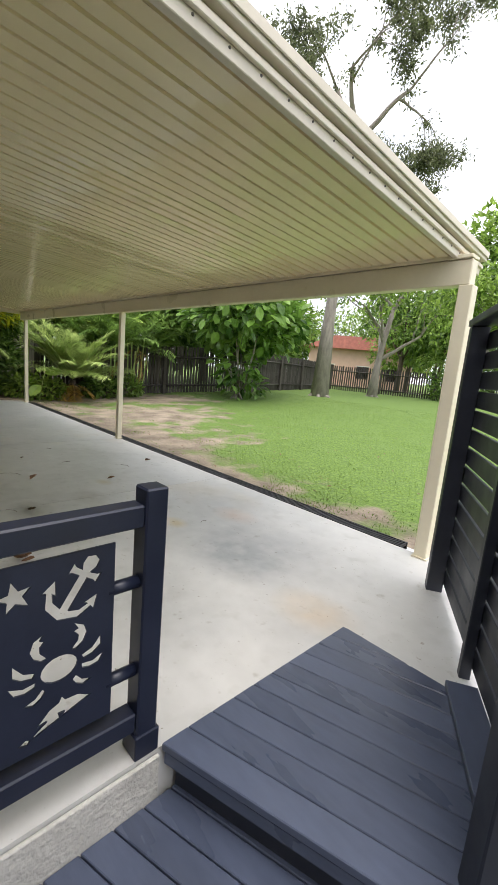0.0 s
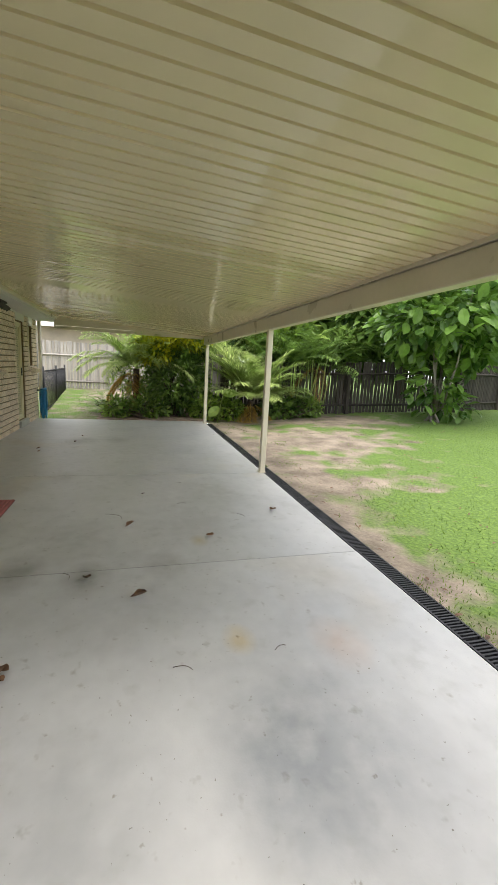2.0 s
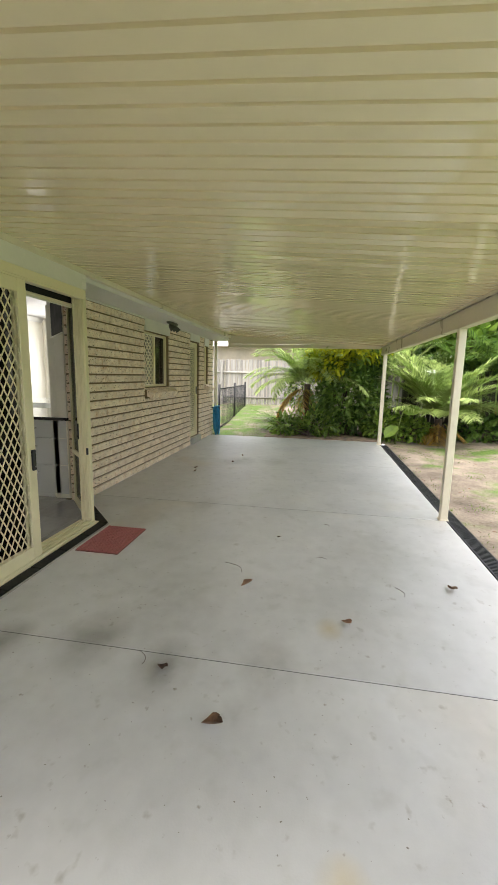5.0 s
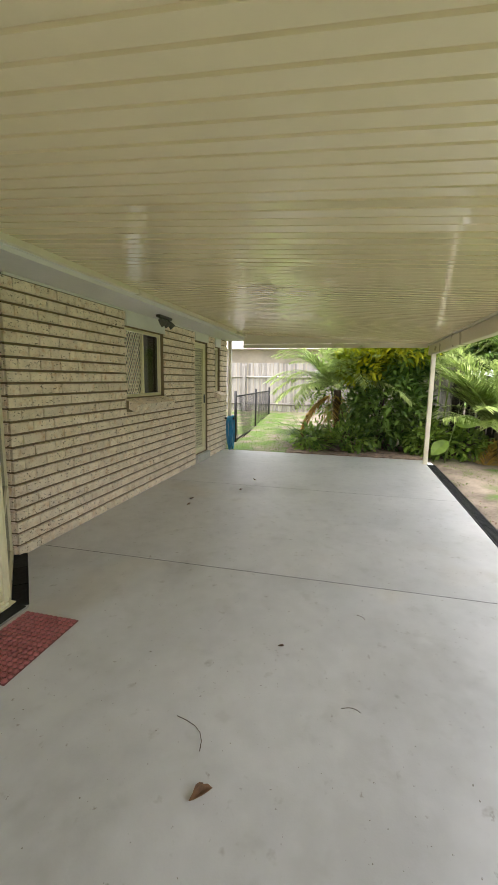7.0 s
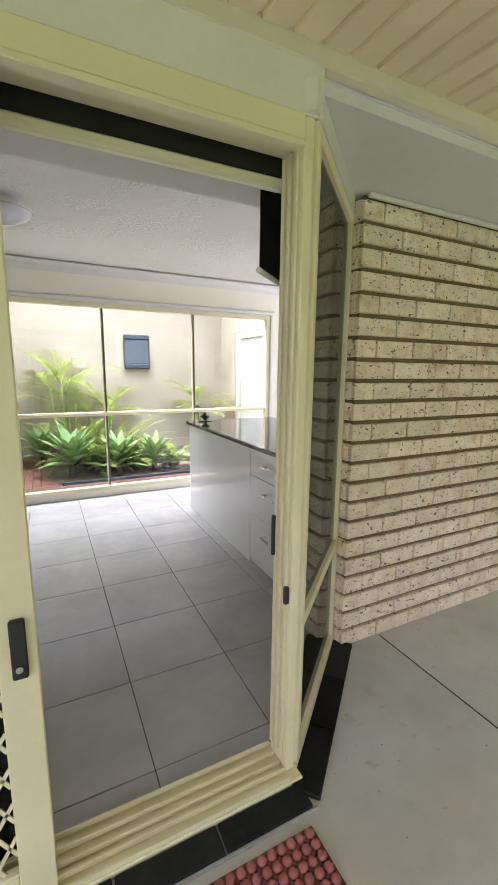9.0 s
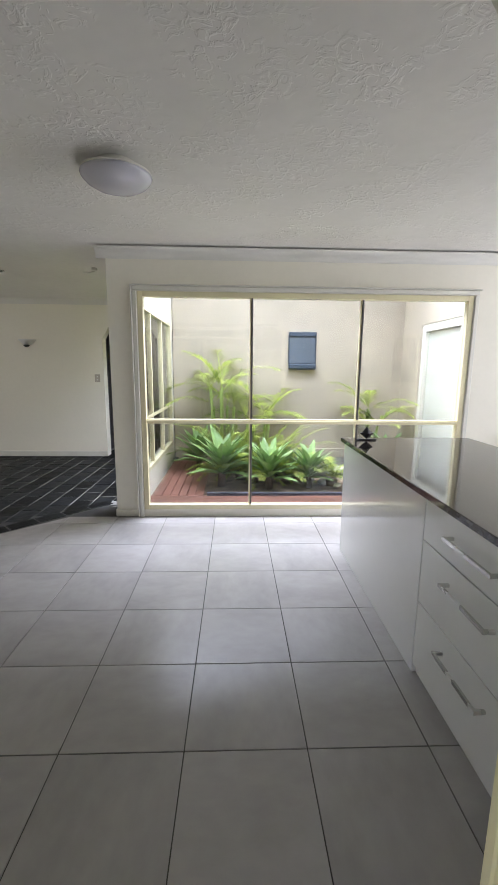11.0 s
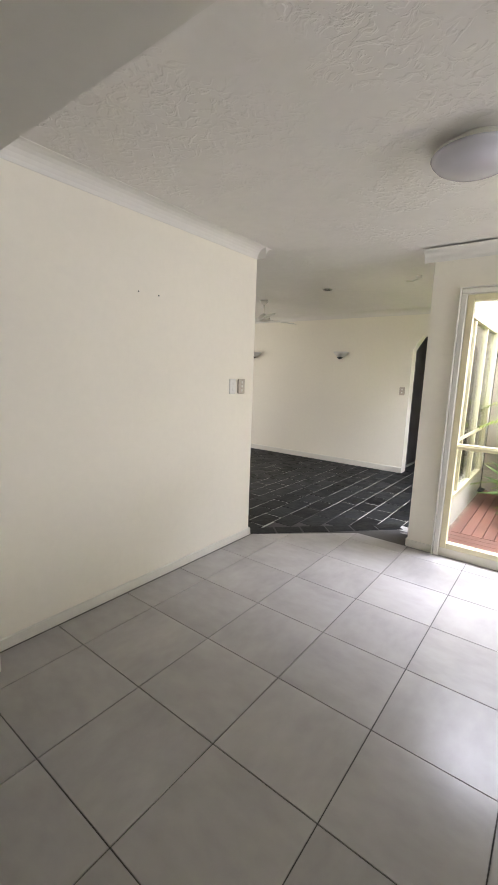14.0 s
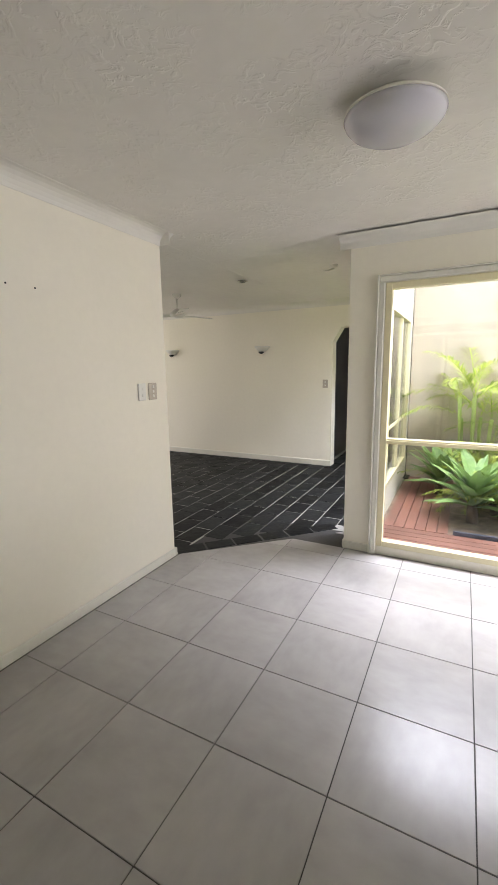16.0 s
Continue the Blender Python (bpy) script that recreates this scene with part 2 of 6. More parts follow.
def tube(bm, points, radius, sides=8, caps=True):
    """A round rod along points; radius is one number or one for each point."""
    rings, pts = [], [Vector(p) for p in points]
    side = None
    for i, p in enumerate(pts):
        along = (pts[min(i + 1, len(pts) - 1)] - pts[max(i - 1, 0)]).normalized()
        if side is None:
            side = along.cross(Vector((0, 0, 1)) if abs(along.z) < 0.9 else Vector((1, 0, 0))).normalized()
        side = (side - along * side.dot(along)).normalized()
        up = along.cross(side)
        r = radius[i] if isinstance(radius, (list, tuple)) else radius
        rings.append([bm.verts.new(p + (side * math.cos(a) + up * math.sin(a)) * r) for a in [2 * math.pi * k / sides for k in range(sides)]])
    for a, b in zip(rings, rings[1:]):
        for k in range(sides):
            f = bm.faces.new((a[k], a[(k + 1) % sides], b[(k + 1) % sides], b[k]))
            f.smooth = True
    if caps:
        bm.faces.new(list(reversed(rings[0])))
        bm.faces.new(rings[-1])
    return rings


def lathe(bm, profile, sides=24):
    """A turned shape from (radius, z) pairs."""
    rings = [[bm.verts.new((r * math.cos(2 * math.pi * k / sides), r * math.sin(2 * math.pi * k / sides), z)) for k in range(sides)] for r, z in profile]
    for a, b in zip(rings, rings[1:]):
        for k in range(sides):
            bm.faces.new((a[k], a[(k + 1) % sides], b[(k + 1) % sides], b[k])).smooth = True
    bm.faces.new(list(reversed(rings[0])))
    bm.faces.new(rings[-1])


def extrude_outline(bm, outline, depth, m=None):
    """A flat plate in the x-z plane from an outline, depth thick along y."""
    front = [bm.verts.new((x, 0, z)) for x, z in outline]
    back = [bm.verts.new((x, depth, z)) for x, z in outline]
    bm.faces.new(front)
    bm.faces.new(list(reversed(back)))
    for i in range(len(outline)):
        j = (i + 1) % len(outline)
        bm.faces.new((front[j], front[i], back[i], back[j]))
    if m is not None:
        bmesh.ops.transform(bm, matrix=m, verts=front + back)
    bmesh.ops.recalc_face_normals(bm, faces=bm.faces)


def part(name, bm, mat, parent=None, label=""):
    me = bpy.data.meshes.new(name)
    bm.to_mesh(me)
    bm.free()
    me.materials.append(M[mat])
    ob = new(name, me)
    if parent is not None:
        ob.parent = parent
    return tagged(ob, label)


def share(name, me, parent, m):
    ob = new(name, me)
    ob.parent = parent
    ob.matrix_basis = m
    return ob


def thing(name, m, label, category, group="", kind=""):
    ob = tagged(new(name), label, category, group, kind)
    ob.matrix_basis = m
    ob.empty_display_size = 0.1
    return ob


def setting(name, bm, mat, label, category):
    return tagged(part(name, bm, mat), label, category, kind="structure")


def mesh_of(name, bm, mat):
    me = bpy.data.meshes.new(name)
    bm.to_mesh(me)
    bm.free()
    me.materials.append(M[mat])
    return me


# dark pits on the brick faces, stains and specks on the concrete
def spots(name, scale, low, high, shade, stretch=(1, 1, 1)):
    n, l = M[name].node_tree.nodes, M[name].node_tree.links
    b = n["Principled BSDF"]
    colour = b.inputs["Base Color"].links[0].from_socket
    mp = n.new("ShaderNodeMapping")
    mp.inputs["Scale"].default_value = stretch
    l.new(next(k for k in n if k.type == "MAPPING").outputs["Vector"], mp.inputs["Vector"])
    tex, rng_, mix = n.new("ShaderNodeTexNoise"), n.new("ShaderNodeMapRange"), n.new("ShaderNodeMix")
    tex.inputs["Scale"].default_value, tex.inputs["Detail"].default_value = scale, 3
    rng_.inputs["From Min"].default_value, rng_.inputs["From Max"].default_value = low, high
    l.new(mp.outputs["Vector"], tex.inputs["Vector"])
    l.new(tex.outputs["Fac"], rng_.inputs["Value"])
    mix.data_type, mix.blend_type = "RGBA", "MULTIPLY"
    mix.inputs[7].default_value = (*shade, 1)
    l.new(rng_.outputs["Result"], mix.inputs[0])
    l.new(colour, mix.inputs[6])
    l.new(mix.outputs[2], b.inputs["Base Color"])


spots("brick", 9, 0.45, 0.75, (0.9, 0.84, 0.78))
spots("brick", 16, 0.56, 0.74, (0.80, 0.66, 0.52))
spots("brick", 36, 0.62, 0.69, (0.2, 0.17, 0.14), (1, 1, 1.7))
spots("brick", 70, 0.64, 0.70, (0.35, 0.29, 0.23), (1, 1, 1.4))
spots("concrete", 1.1, 0.50, 0.72, (0.90, 0.91, 0.92))
spots("concrete", 4.5, 0.52, 0.66, (0.955, 0.955, 0.95))
spots("concrete", 9, 0.6, 0.72, (0.94, 0.94, 0.93))
spots("concrete", 0.7, 0.60, 0.75, (0.98, 0.92, 0.82))
# damp patches and rust marks on the concrete: x, y, radius, tint
SMUDGES = ((-2.08, 2.4, 0.75, (0.68, 0.7, 0.72)), (-2.0, 2.2, 0.4, (0.74, 0.76, 0.78)), (-1.9, 1.5, 0.6, (0.8, 0.81, 0.81)), (-4.4, 2.2, 0.8, (0.84, 0.84, 0.83)), (-4.1, 1.2, 0.6, (0.78, 0.78, 0.76)), (-5.2, 2.6, 0.7, (0.82, 0.82, 0.8)),
           (-2.72, 2.21, 0.14, (1.0, 0.86, 0.6)), (-3.96, 2.19, 0.12, (0.9, 0.8, 0.6)),
           (-1.3, 2.15, 0.3, (1.0, 0.88, 0.74)), (-2.6, 2.73, 0.25, (1.0, 0.86, 0.78)),
           (-8.31, 0.84, 0.4, (0.75, 0.75, 0.75)), (-3.58, 1.7, 0.9, (0.88, 0.88, 0.88)),
           (-3.52, 0.5, 0.22, (0.55, 0.54, 0.51)), (-3.62, 0.95, 0.3, (0.6, 0.59, 0.56)), (-3.5, 1.4, 0.25, (0.58, 0.57, 0.54)),
           (-3.6, 1.9, 0.25, (0.78, 0.77, 0.75)), (-5.98, 0.9, 0.3, (0.8, 0.79, 0.77)), (-8.4, 1.4, 0.35, (0.78, 0.78, 0.77)))


def smudge(x, y, radius, shade):
    n, l = M["concrete"].node_tree.nodes, M["concrete"].node_tree.links
    b = n["Principled BSDF"]
    colour = b.inputs["Base Color"].links[0].from_socket
    co, mp, gr, nz = n.new("ShaderNodeTexCoord"), n.new("ShaderNodeMapping"), n.new("ShaderNodeTexGradient"), n.new("ShaderNodeTexNoise")
    gr.gradient_type = "SPHERICAL"
    mp.vector_type = "TEXTURE"
    mp.inputs["Location"].default_value, mp.inputs["Scale"].default_value = (x, y, 0), (radius, radius * 0.7, radius)
    nz.inputs["Scale"].default_value, nz.inputs["Detail"].default_value = 7, 6
    l.new(co.outputs["Object"], mp.inputs["Vector"])
    l.new(co.outputs["Object"], nz.inputs["Vector"])
    l.new(mp.outputs["Vector"], gr.inputs["Vector"])
    mul, mix = n.new("ShaderNodeMath"), n.new("ShaderNodeMix")
    mul.operation = "MULTIPLY"
    l.new(gr.outputs["Fac"], mul.inputs[0])
    l.new(nz.outputs["Fac"], mul.inputs[1])
    lift = n.new("ShaderNodeMath")
    lift.operation, lift.use_clamp = "MULTIPLY", True
    lift.inputs[1].default_value = 2.2
    l.new(mul.outputs[0], lift.inputs[0])
    mix.data_type, mix.blend_type = "RGBA", "MULTIPLY"
    mix.inputs[7].default_value = (*shade, 1)
    l.new(lift.outputs[0], mix.inputs[0])
    l.new(colour, mix.inputs[6])
    l.new(mix.outputs[2], b.inputs["Base Color"])


for x, y, radius, shade in SMUDGES:
    smudge(x, y, radius, shade)
spots("concrete", 13, 0.66, 0.78, (0.74, 0.72, 0.68))
spots("concrete", 24, 0.70, 0.78, (0.6, 0.56, 0.5))
spots("concrete", 55, 0.72, 0.75, (0.42, 0.39, 0.34))

# trowel strokes in patches on the ceiling
n, l = M["stipple"].node_tree.nodes, M["stipple"].node_tree.links
co, stroke, clump = n.new("ShaderNodeTexCoord"), n.new("ShaderNodeTexNoise"), n.new("ShaderNodeTexNoise")
stroke.inputs["Scale"].default_value, stroke.inputs["Detail"].default_value, stroke.inputs["Distortion"].default_value = 17, 3, 1.6
clump.inputs["Scale"].default_value, clump.inputs["Detail"].default_value = 3.4, 2
cut, mask, both, relief = n.new("ShaderNodeMapRange"), n.new("ShaderNodeMapRange"), n.new("ShaderNodeMath"), n.new("ShaderNodeBump")
cut.inputs["From Min"].default_value, cut.inputs["From Max"].default_value = 0.50, 0.62
mask.inputs["From Min"].default_value, mask.inputs["From Max"].default_value = 0.42, 0.62
both.operation = "MULTIPLY"
relief.inputs["Strength"].default_value, relief.inputs["Distance"].default_value = 0.42, 0.008
l.new(co.outputs["Object"], stroke.inputs["Vector"])
l.new(co.outputs["Object"], clump.inputs["Vector"])
l.new(stroke.outputs["Fac"], cut.inputs["Value"])
l.new(clump.outputs["Fac"], mask.inputs["Value"])
l.new(cut.outputs["Result"], both.inputs[0])
l.new(mask.outputs["Result"], both.inputs[1])
l.new(both.outputs[0], relief.inputs["Height"])
l.new(relief.outputs["Normal"], n["Principled BSDF"].inputs["Normal"])

FLOOR, ROOM_H = 0.02, 2.44

# ---- large structure: patio ----
pavement = thing("pavement", pose(0, 0, 0), "smooth grey concrete patio slab with sawn joints", "patio", kind="structure")
for x0, x1 in ((-11.1, -8.464), (-8.456, -6.024), (-6.016, -3.584)):
    part("slab", boxed(x0, x1, -0.55 if x0 < -8 or x0 > -3.58 else -0.42, 3.385, -0.3, 0.0, bevel=0.004), "concrete", pavement)
bm = bmesh.new()
prism(bm, [(-3.576, -0.55), (-1.13, -0.55), (-1.13, 2.13), (-0.2, 2.13), (-0.2, 3.385), (-3.576, 3.385)], -0.3, 0.0)
part("slab", bm, "concrete", pavement)
for x in (-8.46, -6.02, -3.58):
    part("joint_filler", boxed(x - 0.0035, x + 0.0035, -0.4, 3.38, -0.03, -0.0025), "grout", pavement, "dark gritty joint between slabs")
part("kerb_face", boxed(-1.127, -1.113, -0.62, 1.1, -0.3, -0.012, bevel=0.003), "kerb", pavement, "rough rendered edge of the slab")


def roof_z(y):
    return 2.262 - 0.062 * (y + 0.1)


bm = bmesh.new()
PITCH, X0, X1 = 0.0925, -11.0, -1.36
xs = []
pan = random.Random(31)
k = 0
while X0 + k * PITCH < X1 - 0.05:
    x = X0 + k * PITCH
    tip = pan.uniform(-0.0014, 0.0014)
    xs += [(x, -tip), (x + 0.0735, tip), (x + 0.077, 0.011), (x + 0.0885, 0.011)]
    k += 1
xs.append((X1, 0.0))
ys = [0.06 + i * (3.30 - 0.06) / 14 for i in range(15)]
grid = [[bm.verts.new((x, y, roof_z(y) + dz + 0.0016 * noise.noise((x * 3.1, y * 2.3, 1.7)))) for x, dz in xs] for y in ys]
for a, b in zip(grid, grid[1:]):
    for i in range(len(xs) - 1):
        bm.faces.new((a[i], b[i], b[i + 1], a[i + 1]))
over = [[bm.verts.new((x, y, roof_z(y) + 0.06)) for x in (X0, X1)] for y in (0.06, 3.42)]
bm.faces.new((over[0][0], over[0][1], over[1][1], over[1][0]))
setting("ceiling_patio", bm, "sheet", "glossy cream ribbed metal patio roof sheeting", "patio roof")

beam = thing("roof_beam", pose(0, 0, 0), "long cream steel beam carrying the patio roof", "beam", kind="structure")
part("web", boxed(-11.06, -1.25, 3.32, 3.41, 1.872, 2.03, bevel=0.006), "cream", beam)
part("flange", boxed(-11.06, -1.25, 3.305, 3.42, 2.034, 2.056, bevel=0.003), "cream", beam)
part("closure", boxed(-11.0, -1.37, 3.296, 3.3035, 2.03, 2.10), "cream", beam)
fascia = thing("roof_fascia", pose(0, 0, 0), "cream metal barge capping along the roof's open end", "fascia", kind="structure")
slope = math.degrees(math.atan(-0.062))
for name, d in (("channel", (-0.02, 0.012, -0.05, 3.72, -0.012, 0.075)), ("lip", (0.012, 0.03, -0.05, 3.72, 0.03, 0.055)), ("cap", (-0.03, 0.045, -0.05, 3.72, 0.078, 0.125)), ("flashing", (0.046, 0.056, -0.05, 3.72, 0.10, 0.14))):
    part(name, boxed(*d, bevel=0.003, m=Matrix.Translation((-1.355, 0.0, roof_z(0))) @ pose(0, 0, 0, slope)), "barge", fascia)
for i in range(24):
    bm = bmesh.new()
    bmesh.ops.create_uvsphere(bm, u_segments=8, v_segments=5, radius=0.005)
    o = part("screw", bm, "dark_and_shaded", fascia)
    y = 0.1 + i * 0.14
    o.location = (-1.342, y, roof_z(y) + 0.02)
end_fascia = thing("roof_end_channel", pose(0, 0, 0), "cream metal end channel of the patio roof", "fascia", kind="structure")
part("channel", boxed(-11.07, -11.0, 0.0, 3.3, 2.0, 2.075, bevel=0.004), "cream", end_fascia)
part("upper_plate", boxed(-11.05, -11.01, 0.0, 3.3, 2.08, 2.3, bevel=0.004), "cream", end_fascia)
part("wall_channel", boxed(-11.0, -1.37, 0.02, 0.06, roof_z(0.05) - 0.045, roof_z(0.05) + 0.05, bevel=0.004), "cream", end_fascia)

for x, w in ((-1.27, 0.045), (-6.05, 0.035), (-10.76, 0.035)):
    post = thing("patio_post", pose(x, 3.362, 0), "slender cream square steel patio post", "post", group="patio posts")
    part("shaft", boxed(-w, w, -w, w, 0.003, 1.872, bevel=0.005), "cream", post)
    part("base_plate", boxed(-w - 0.012, w + 0.012, -w - 0.012, w + 0.012, 0.0, 0.012, bevel=0.002), "cream", post)

drain = thing("drain_channel", pose(-1.45, 3.39, 0), "black plastic strip drain grate along the slab", "drain")
bm = bmesh.new()
box(bm, -1.02, 0, 0.0, 0.012, -0.05, 0.004)
box(bm, -1.02, 0, 0.118, 0.13, -0.05, 0.004)
box(bm, -1.02, 0, 0.012, 0.118, -0.06, -0.045)
for i in range(40):
    box(bm, -0.0255 * i - 0.016, -0.0255 * i - 0.004, 0.0125, 0.1175, -0.02, 0.002)
grate = mesh_of("grate", bm, "black")
for i in range(9):
    share("grate", grate, drain, Matrix.Translation((-1.03 * i, 0, 0)))

# ---- house shell ----
WY = -0.41


def wall_run(name, x0, x1, y0, y1, z0, z1, holes, mat, label, axis="x"):
    """A wall with openings (a0, a1, z0, z1), made of blocks that butt."""
    bm = bmesh.new()
    a0, a1 = (x0, x1) if axis == "x" else (y0, y1)

    def put(a, b, c, d):
        if b - a > 1e-4 and d - c > 1e-4:
            if axis == "x":
                box(bm, a, b, y0, y1, c, d)
            else:
                box(bm, x0, x1, a, b, c, d)
    at = a0
    for h0, h1, hz0, hz1 in sorted(holes):
        put(at, h0, z0, z1)
        put(h0, h1, z0, hz0)
        put(h0, h1, hz1, z1)
        at = h1
    put(at, a1, z0, z1)
    return setting(name, bm, mat, label, "wall")


NORTH_HOLES = [(-8.43, -7.46, 1.19, 1.99), (-10.16, -9.55, 0.14, 2.02), (-10.86, -10.54, 1.18, 1.99)]
wall_run("wall_north", -11.27, -5.78, -0.66, -0.43, -0.2, 2.165, NORTH_HOLES, "mortar", "mortar backing of the cream brick house wall")
wall_run("wall_north_inner", -9.6, -5.75, -0.72, -0.665, 0.0, ROOM_H, [(-8.43, -7.46, 1.19, 1.99), (-9.6, -9.55, 0.14, 2.02)], "plaster", "cream painted inner wall of the kitchen")
wall_run("wall_north_east", -2.74, 3.2, -0.66, -0.41, -0.3, 2.165, [], "mortar", "house wall beyond the bay door")
setting("wall_end", boxed(-11.27, -11.0, -6.6, -0.665, -0.2, 2.165), "mortar", "end wall of the brick house", "wall")
bm = bmesh.new()
box(bm, -11.4, -5.2, -0.64, 0.018, 2.168, 2.20)
box(bm, -3.3, 3.2, -0.64, 0.018, 2.168, 2.20)
setting("eave_soffit", bm, "soffit", "white painted eave soffit over the brick wall", "soffit")
setting("eave_fascia", boxed(-11.4, 3.2, 0.0, 0.018, 2.204, 2.42), "soffit", "white painted eave fascia behind the roof sheets", "fascia")
bm = bmesh.new()
for a, b in ((-8.43, -7.46), (-10.16, -9.55), (-10.86, -10.54)):
    box(bm, a, b, -0.425, -0.40, 2.0 if a != -10.16 else 2.03, 2.165)
setting("trim_heads", bm, "white_trim", "white boards over the window and door heads", "trim")

bm = bmesh.new()
for a, b in ((-7.455, -5.77), (-9.545, -8.435), (-10.535, -10.165)):
    box(bm, a, b, -0.405, -0.385, 2.146, 2.166, bevel=0.003)
setting("trim_bead", bm, "white_trim", "white bead between brickwork and soffit", "trim")

# room shells
wall_run("wall_window", -9.6, -3.80, -3.72, -3.56, -0.1, ROOM_H, [(-7.06, -4.06, 0.09, 2.08)], "plaster", "cream painted wall round the courtyard window")
setting("wall_pier", boxed(-3.95, -3.80, -6.32, -3.722, -0.1, 0.25), "plaster", "low wall under the side glazing", "wall")
wall_run("wall_side_glazing", -3.95, -3.80, -6.32, -3.722, 0.25, ROOM_H, [(-6.1, -3.95, 0.26, 2.08)], "plaster", "cream wall with the courtyard side windows", axis="y")
setting("wall_partition", boxed(-2.62, -2.5, -2.83, -0.66, -0.1, ROOM_H), "plaster", "cream painted partition wall with two screw holes", "wall")
setting("wall_bay_return", boxed(-2.74, -2.62, -0.659, -0.60, -0.1, 2.1), "plaster", "short cream wall beside the bay", "wall")
wall_run("wall_living_back", -3.80, 3.2, -6.5, -6.32, -0.1, ROOM_H, [(-3.72, -2.88, -0.1, 2.06)], "plaster", "cream painted back wall of the living room")
# the east opening is unseen, added to go with the fill lamp
wall_run("wall_living_east", 3.2, 3.4, -6.5, -0.41, -0.1, ROOM_H, [(-5.9, -4.2, 0.3, 2.1)], "plaster", "cream wall of the living room with an added unseen opening", axis="y")
wall_run("wall_living_north", -2.5, 3.2, -0.80, -0.665, -0.1, ROOM_H, [], "plaster", "cream inner wall of the living room")
setting("wall_kitchen_west", boxed(-9.75, -9.6, -3.72, -0.665, -0.1, ROOM_H), "plaster", "plain cream kitchen wall", "wall")
# both walls get dark colours in place of the passage's shade
setting("wall_passage", boxed(-4.4, -2.0, -8.1, -8.0, -0.1, ROOM_H), "dark_and_shaded", "passage end wall with its shade put into a dark colour", "wall")
setting("wall_passage_east", boxed(-2.75, -2.6, -8.0, -6.5, -0.1, ROOM_H), "passage_shade", "passage side wall with its dimness put into a grey colour", "wall")
setting("wall_passage_west", boxed(-4.4, -4.2, -8.0, -6.7, -0.1, ROOM_H), "plaster", "cream passage wall", "wall")

bm = bmesh.new()
box(bm, -9.75, -2.5, -3.72, -0.656, ROOM_H, ROOM_H + 0.12)
box(bm, -3.95, -2.5, -6.5, -3.722, ROOM_H, ROOM_H + 0.12)
box(bm, -2.498, 3.4, -6.5, -0.63, ROOM_H, ROOM_H + 0.12)
setting("ceiling", bm, "stipple", "off-white ceiling with trowelled texture", "ceiling")
setting("ceiling_passage", boxed(-4.4, -2.6, -8.1, -6.502, 2.3, 2.42), "plaster", "passage ceiling", "ceiling")
bm = bmesh.new()
prism(bm, ((-5.75, -0.68), (-5.75, -0.644), (-5.72, -0.644), (-5.72, -0.47), (-5.14, 0.04), (-5.14, -0.015), (-3.36, -0.015), (-3.36, 0.04), (-2.75, -0.47), (-2.75, -0.644), (-2.622, -0.644), (-2.622, -0.68)), 2.132, 2.164)
box(bm, -5.75, -2.622, -0.68, -0.646, 2.1645, ROOM_H - 0.001)
setting("ceiling_bay", bm, "cornice", "smooth grey-white dropped ceiling of the bay", "ceiling")
# floors
floor = thing("floor", pose(0, 0, 0), "large grey porcelain floor tiles with dark grout", "floor", kind="structure")
bm = bmesh.new()
box(bm, -9.6, -2.62, -3.56, -0.665, -0.2, FLOOR - 0.004)
prism(bm, ((-5.72, -0.665), (-5.72, -0.5), (-5.14, 0.0), (-3.36, 0.0), (-2.78, -0.5), (-2.78, -0.665)), -0.2, FLOOR - 0.004)
box(bm, -3.80, -2.62, -3.9, -3.56, -0.2, FLOOR - 0.004)
part("grout_bed", bm, "grout", floor)
floor_slate = thing("floor_slate", pose(0, 0, 0), "black slate floor with pale uneven grout", "floor", kind="structure")
bm = bmesh.new()
box(bm, -3.80, 3.2, -6.32, -3.9, -0.2, FLOOR - 0.005)
box(bm, -2.618, 3.2, -3.9, -0.8, -0.2, FLOOR - 0.005)
box(bm, -4.2, -2.75, -8.0, -6.32, -0.2, FLOOR - 0.005)
part("grout_bed", bm, "slate_grout", floor_slate)

# courtyard shell
setting("wall_courtyard", boxed(-8.6, -3.96, -6.5, -6.3, -0.2, 2.9), "render_wall", "beige rendered courtyard wall with faint stains", "wall")
wall_run("wall_courtyard_west", -7.75, -7.55, -6.3, -3.722, -0.2, 2.6, [(-5.65, -4.25, 0.1, 2.05)], "render_wall", "beige rendered courtyard side wall", axis="y")
setting("wall_behind_courtyard", boxed(-9.6, -8.6, -6.5, -3.73, -0.2, 2.4), "plaster", "plain wall behind the courtyard door", "wall")
setting("ground_courtyard", boxed(-7.55, -3.95, -6.3, -3.722, -0.4, -0.04), "mulch", "dark mulched soil of the courtyard bed", "ground")


# ---- ground ----
def ground_z(x, y):
    d = math.hypot(max(-11.1 - x, 0, x + 1.0), max(y - 3.45, 0))
    s = min(1.0, d / 10.0)
    return -0.035 + 0.42 * s * s * (3 - 2 * s) + 0.02 * noise.noise((x * 0.6, y * 0.6, 0)) * min(1, d)


def bare(x, y):
    """How sandy the ground is: worn along the slab and under the trees."""
    d = y - 3.45
    v = 1.05 - d * (0.9 if x > -5 else 0.32) - max(0, x + 4.5) * 0.05
    v = max(v, 1.2 - 0.5 * math.hypot(x + 11.0, y - 7.2), 1.2 - 0.45 * math.hypot(x + 8.5, y - 5.3))
    return v


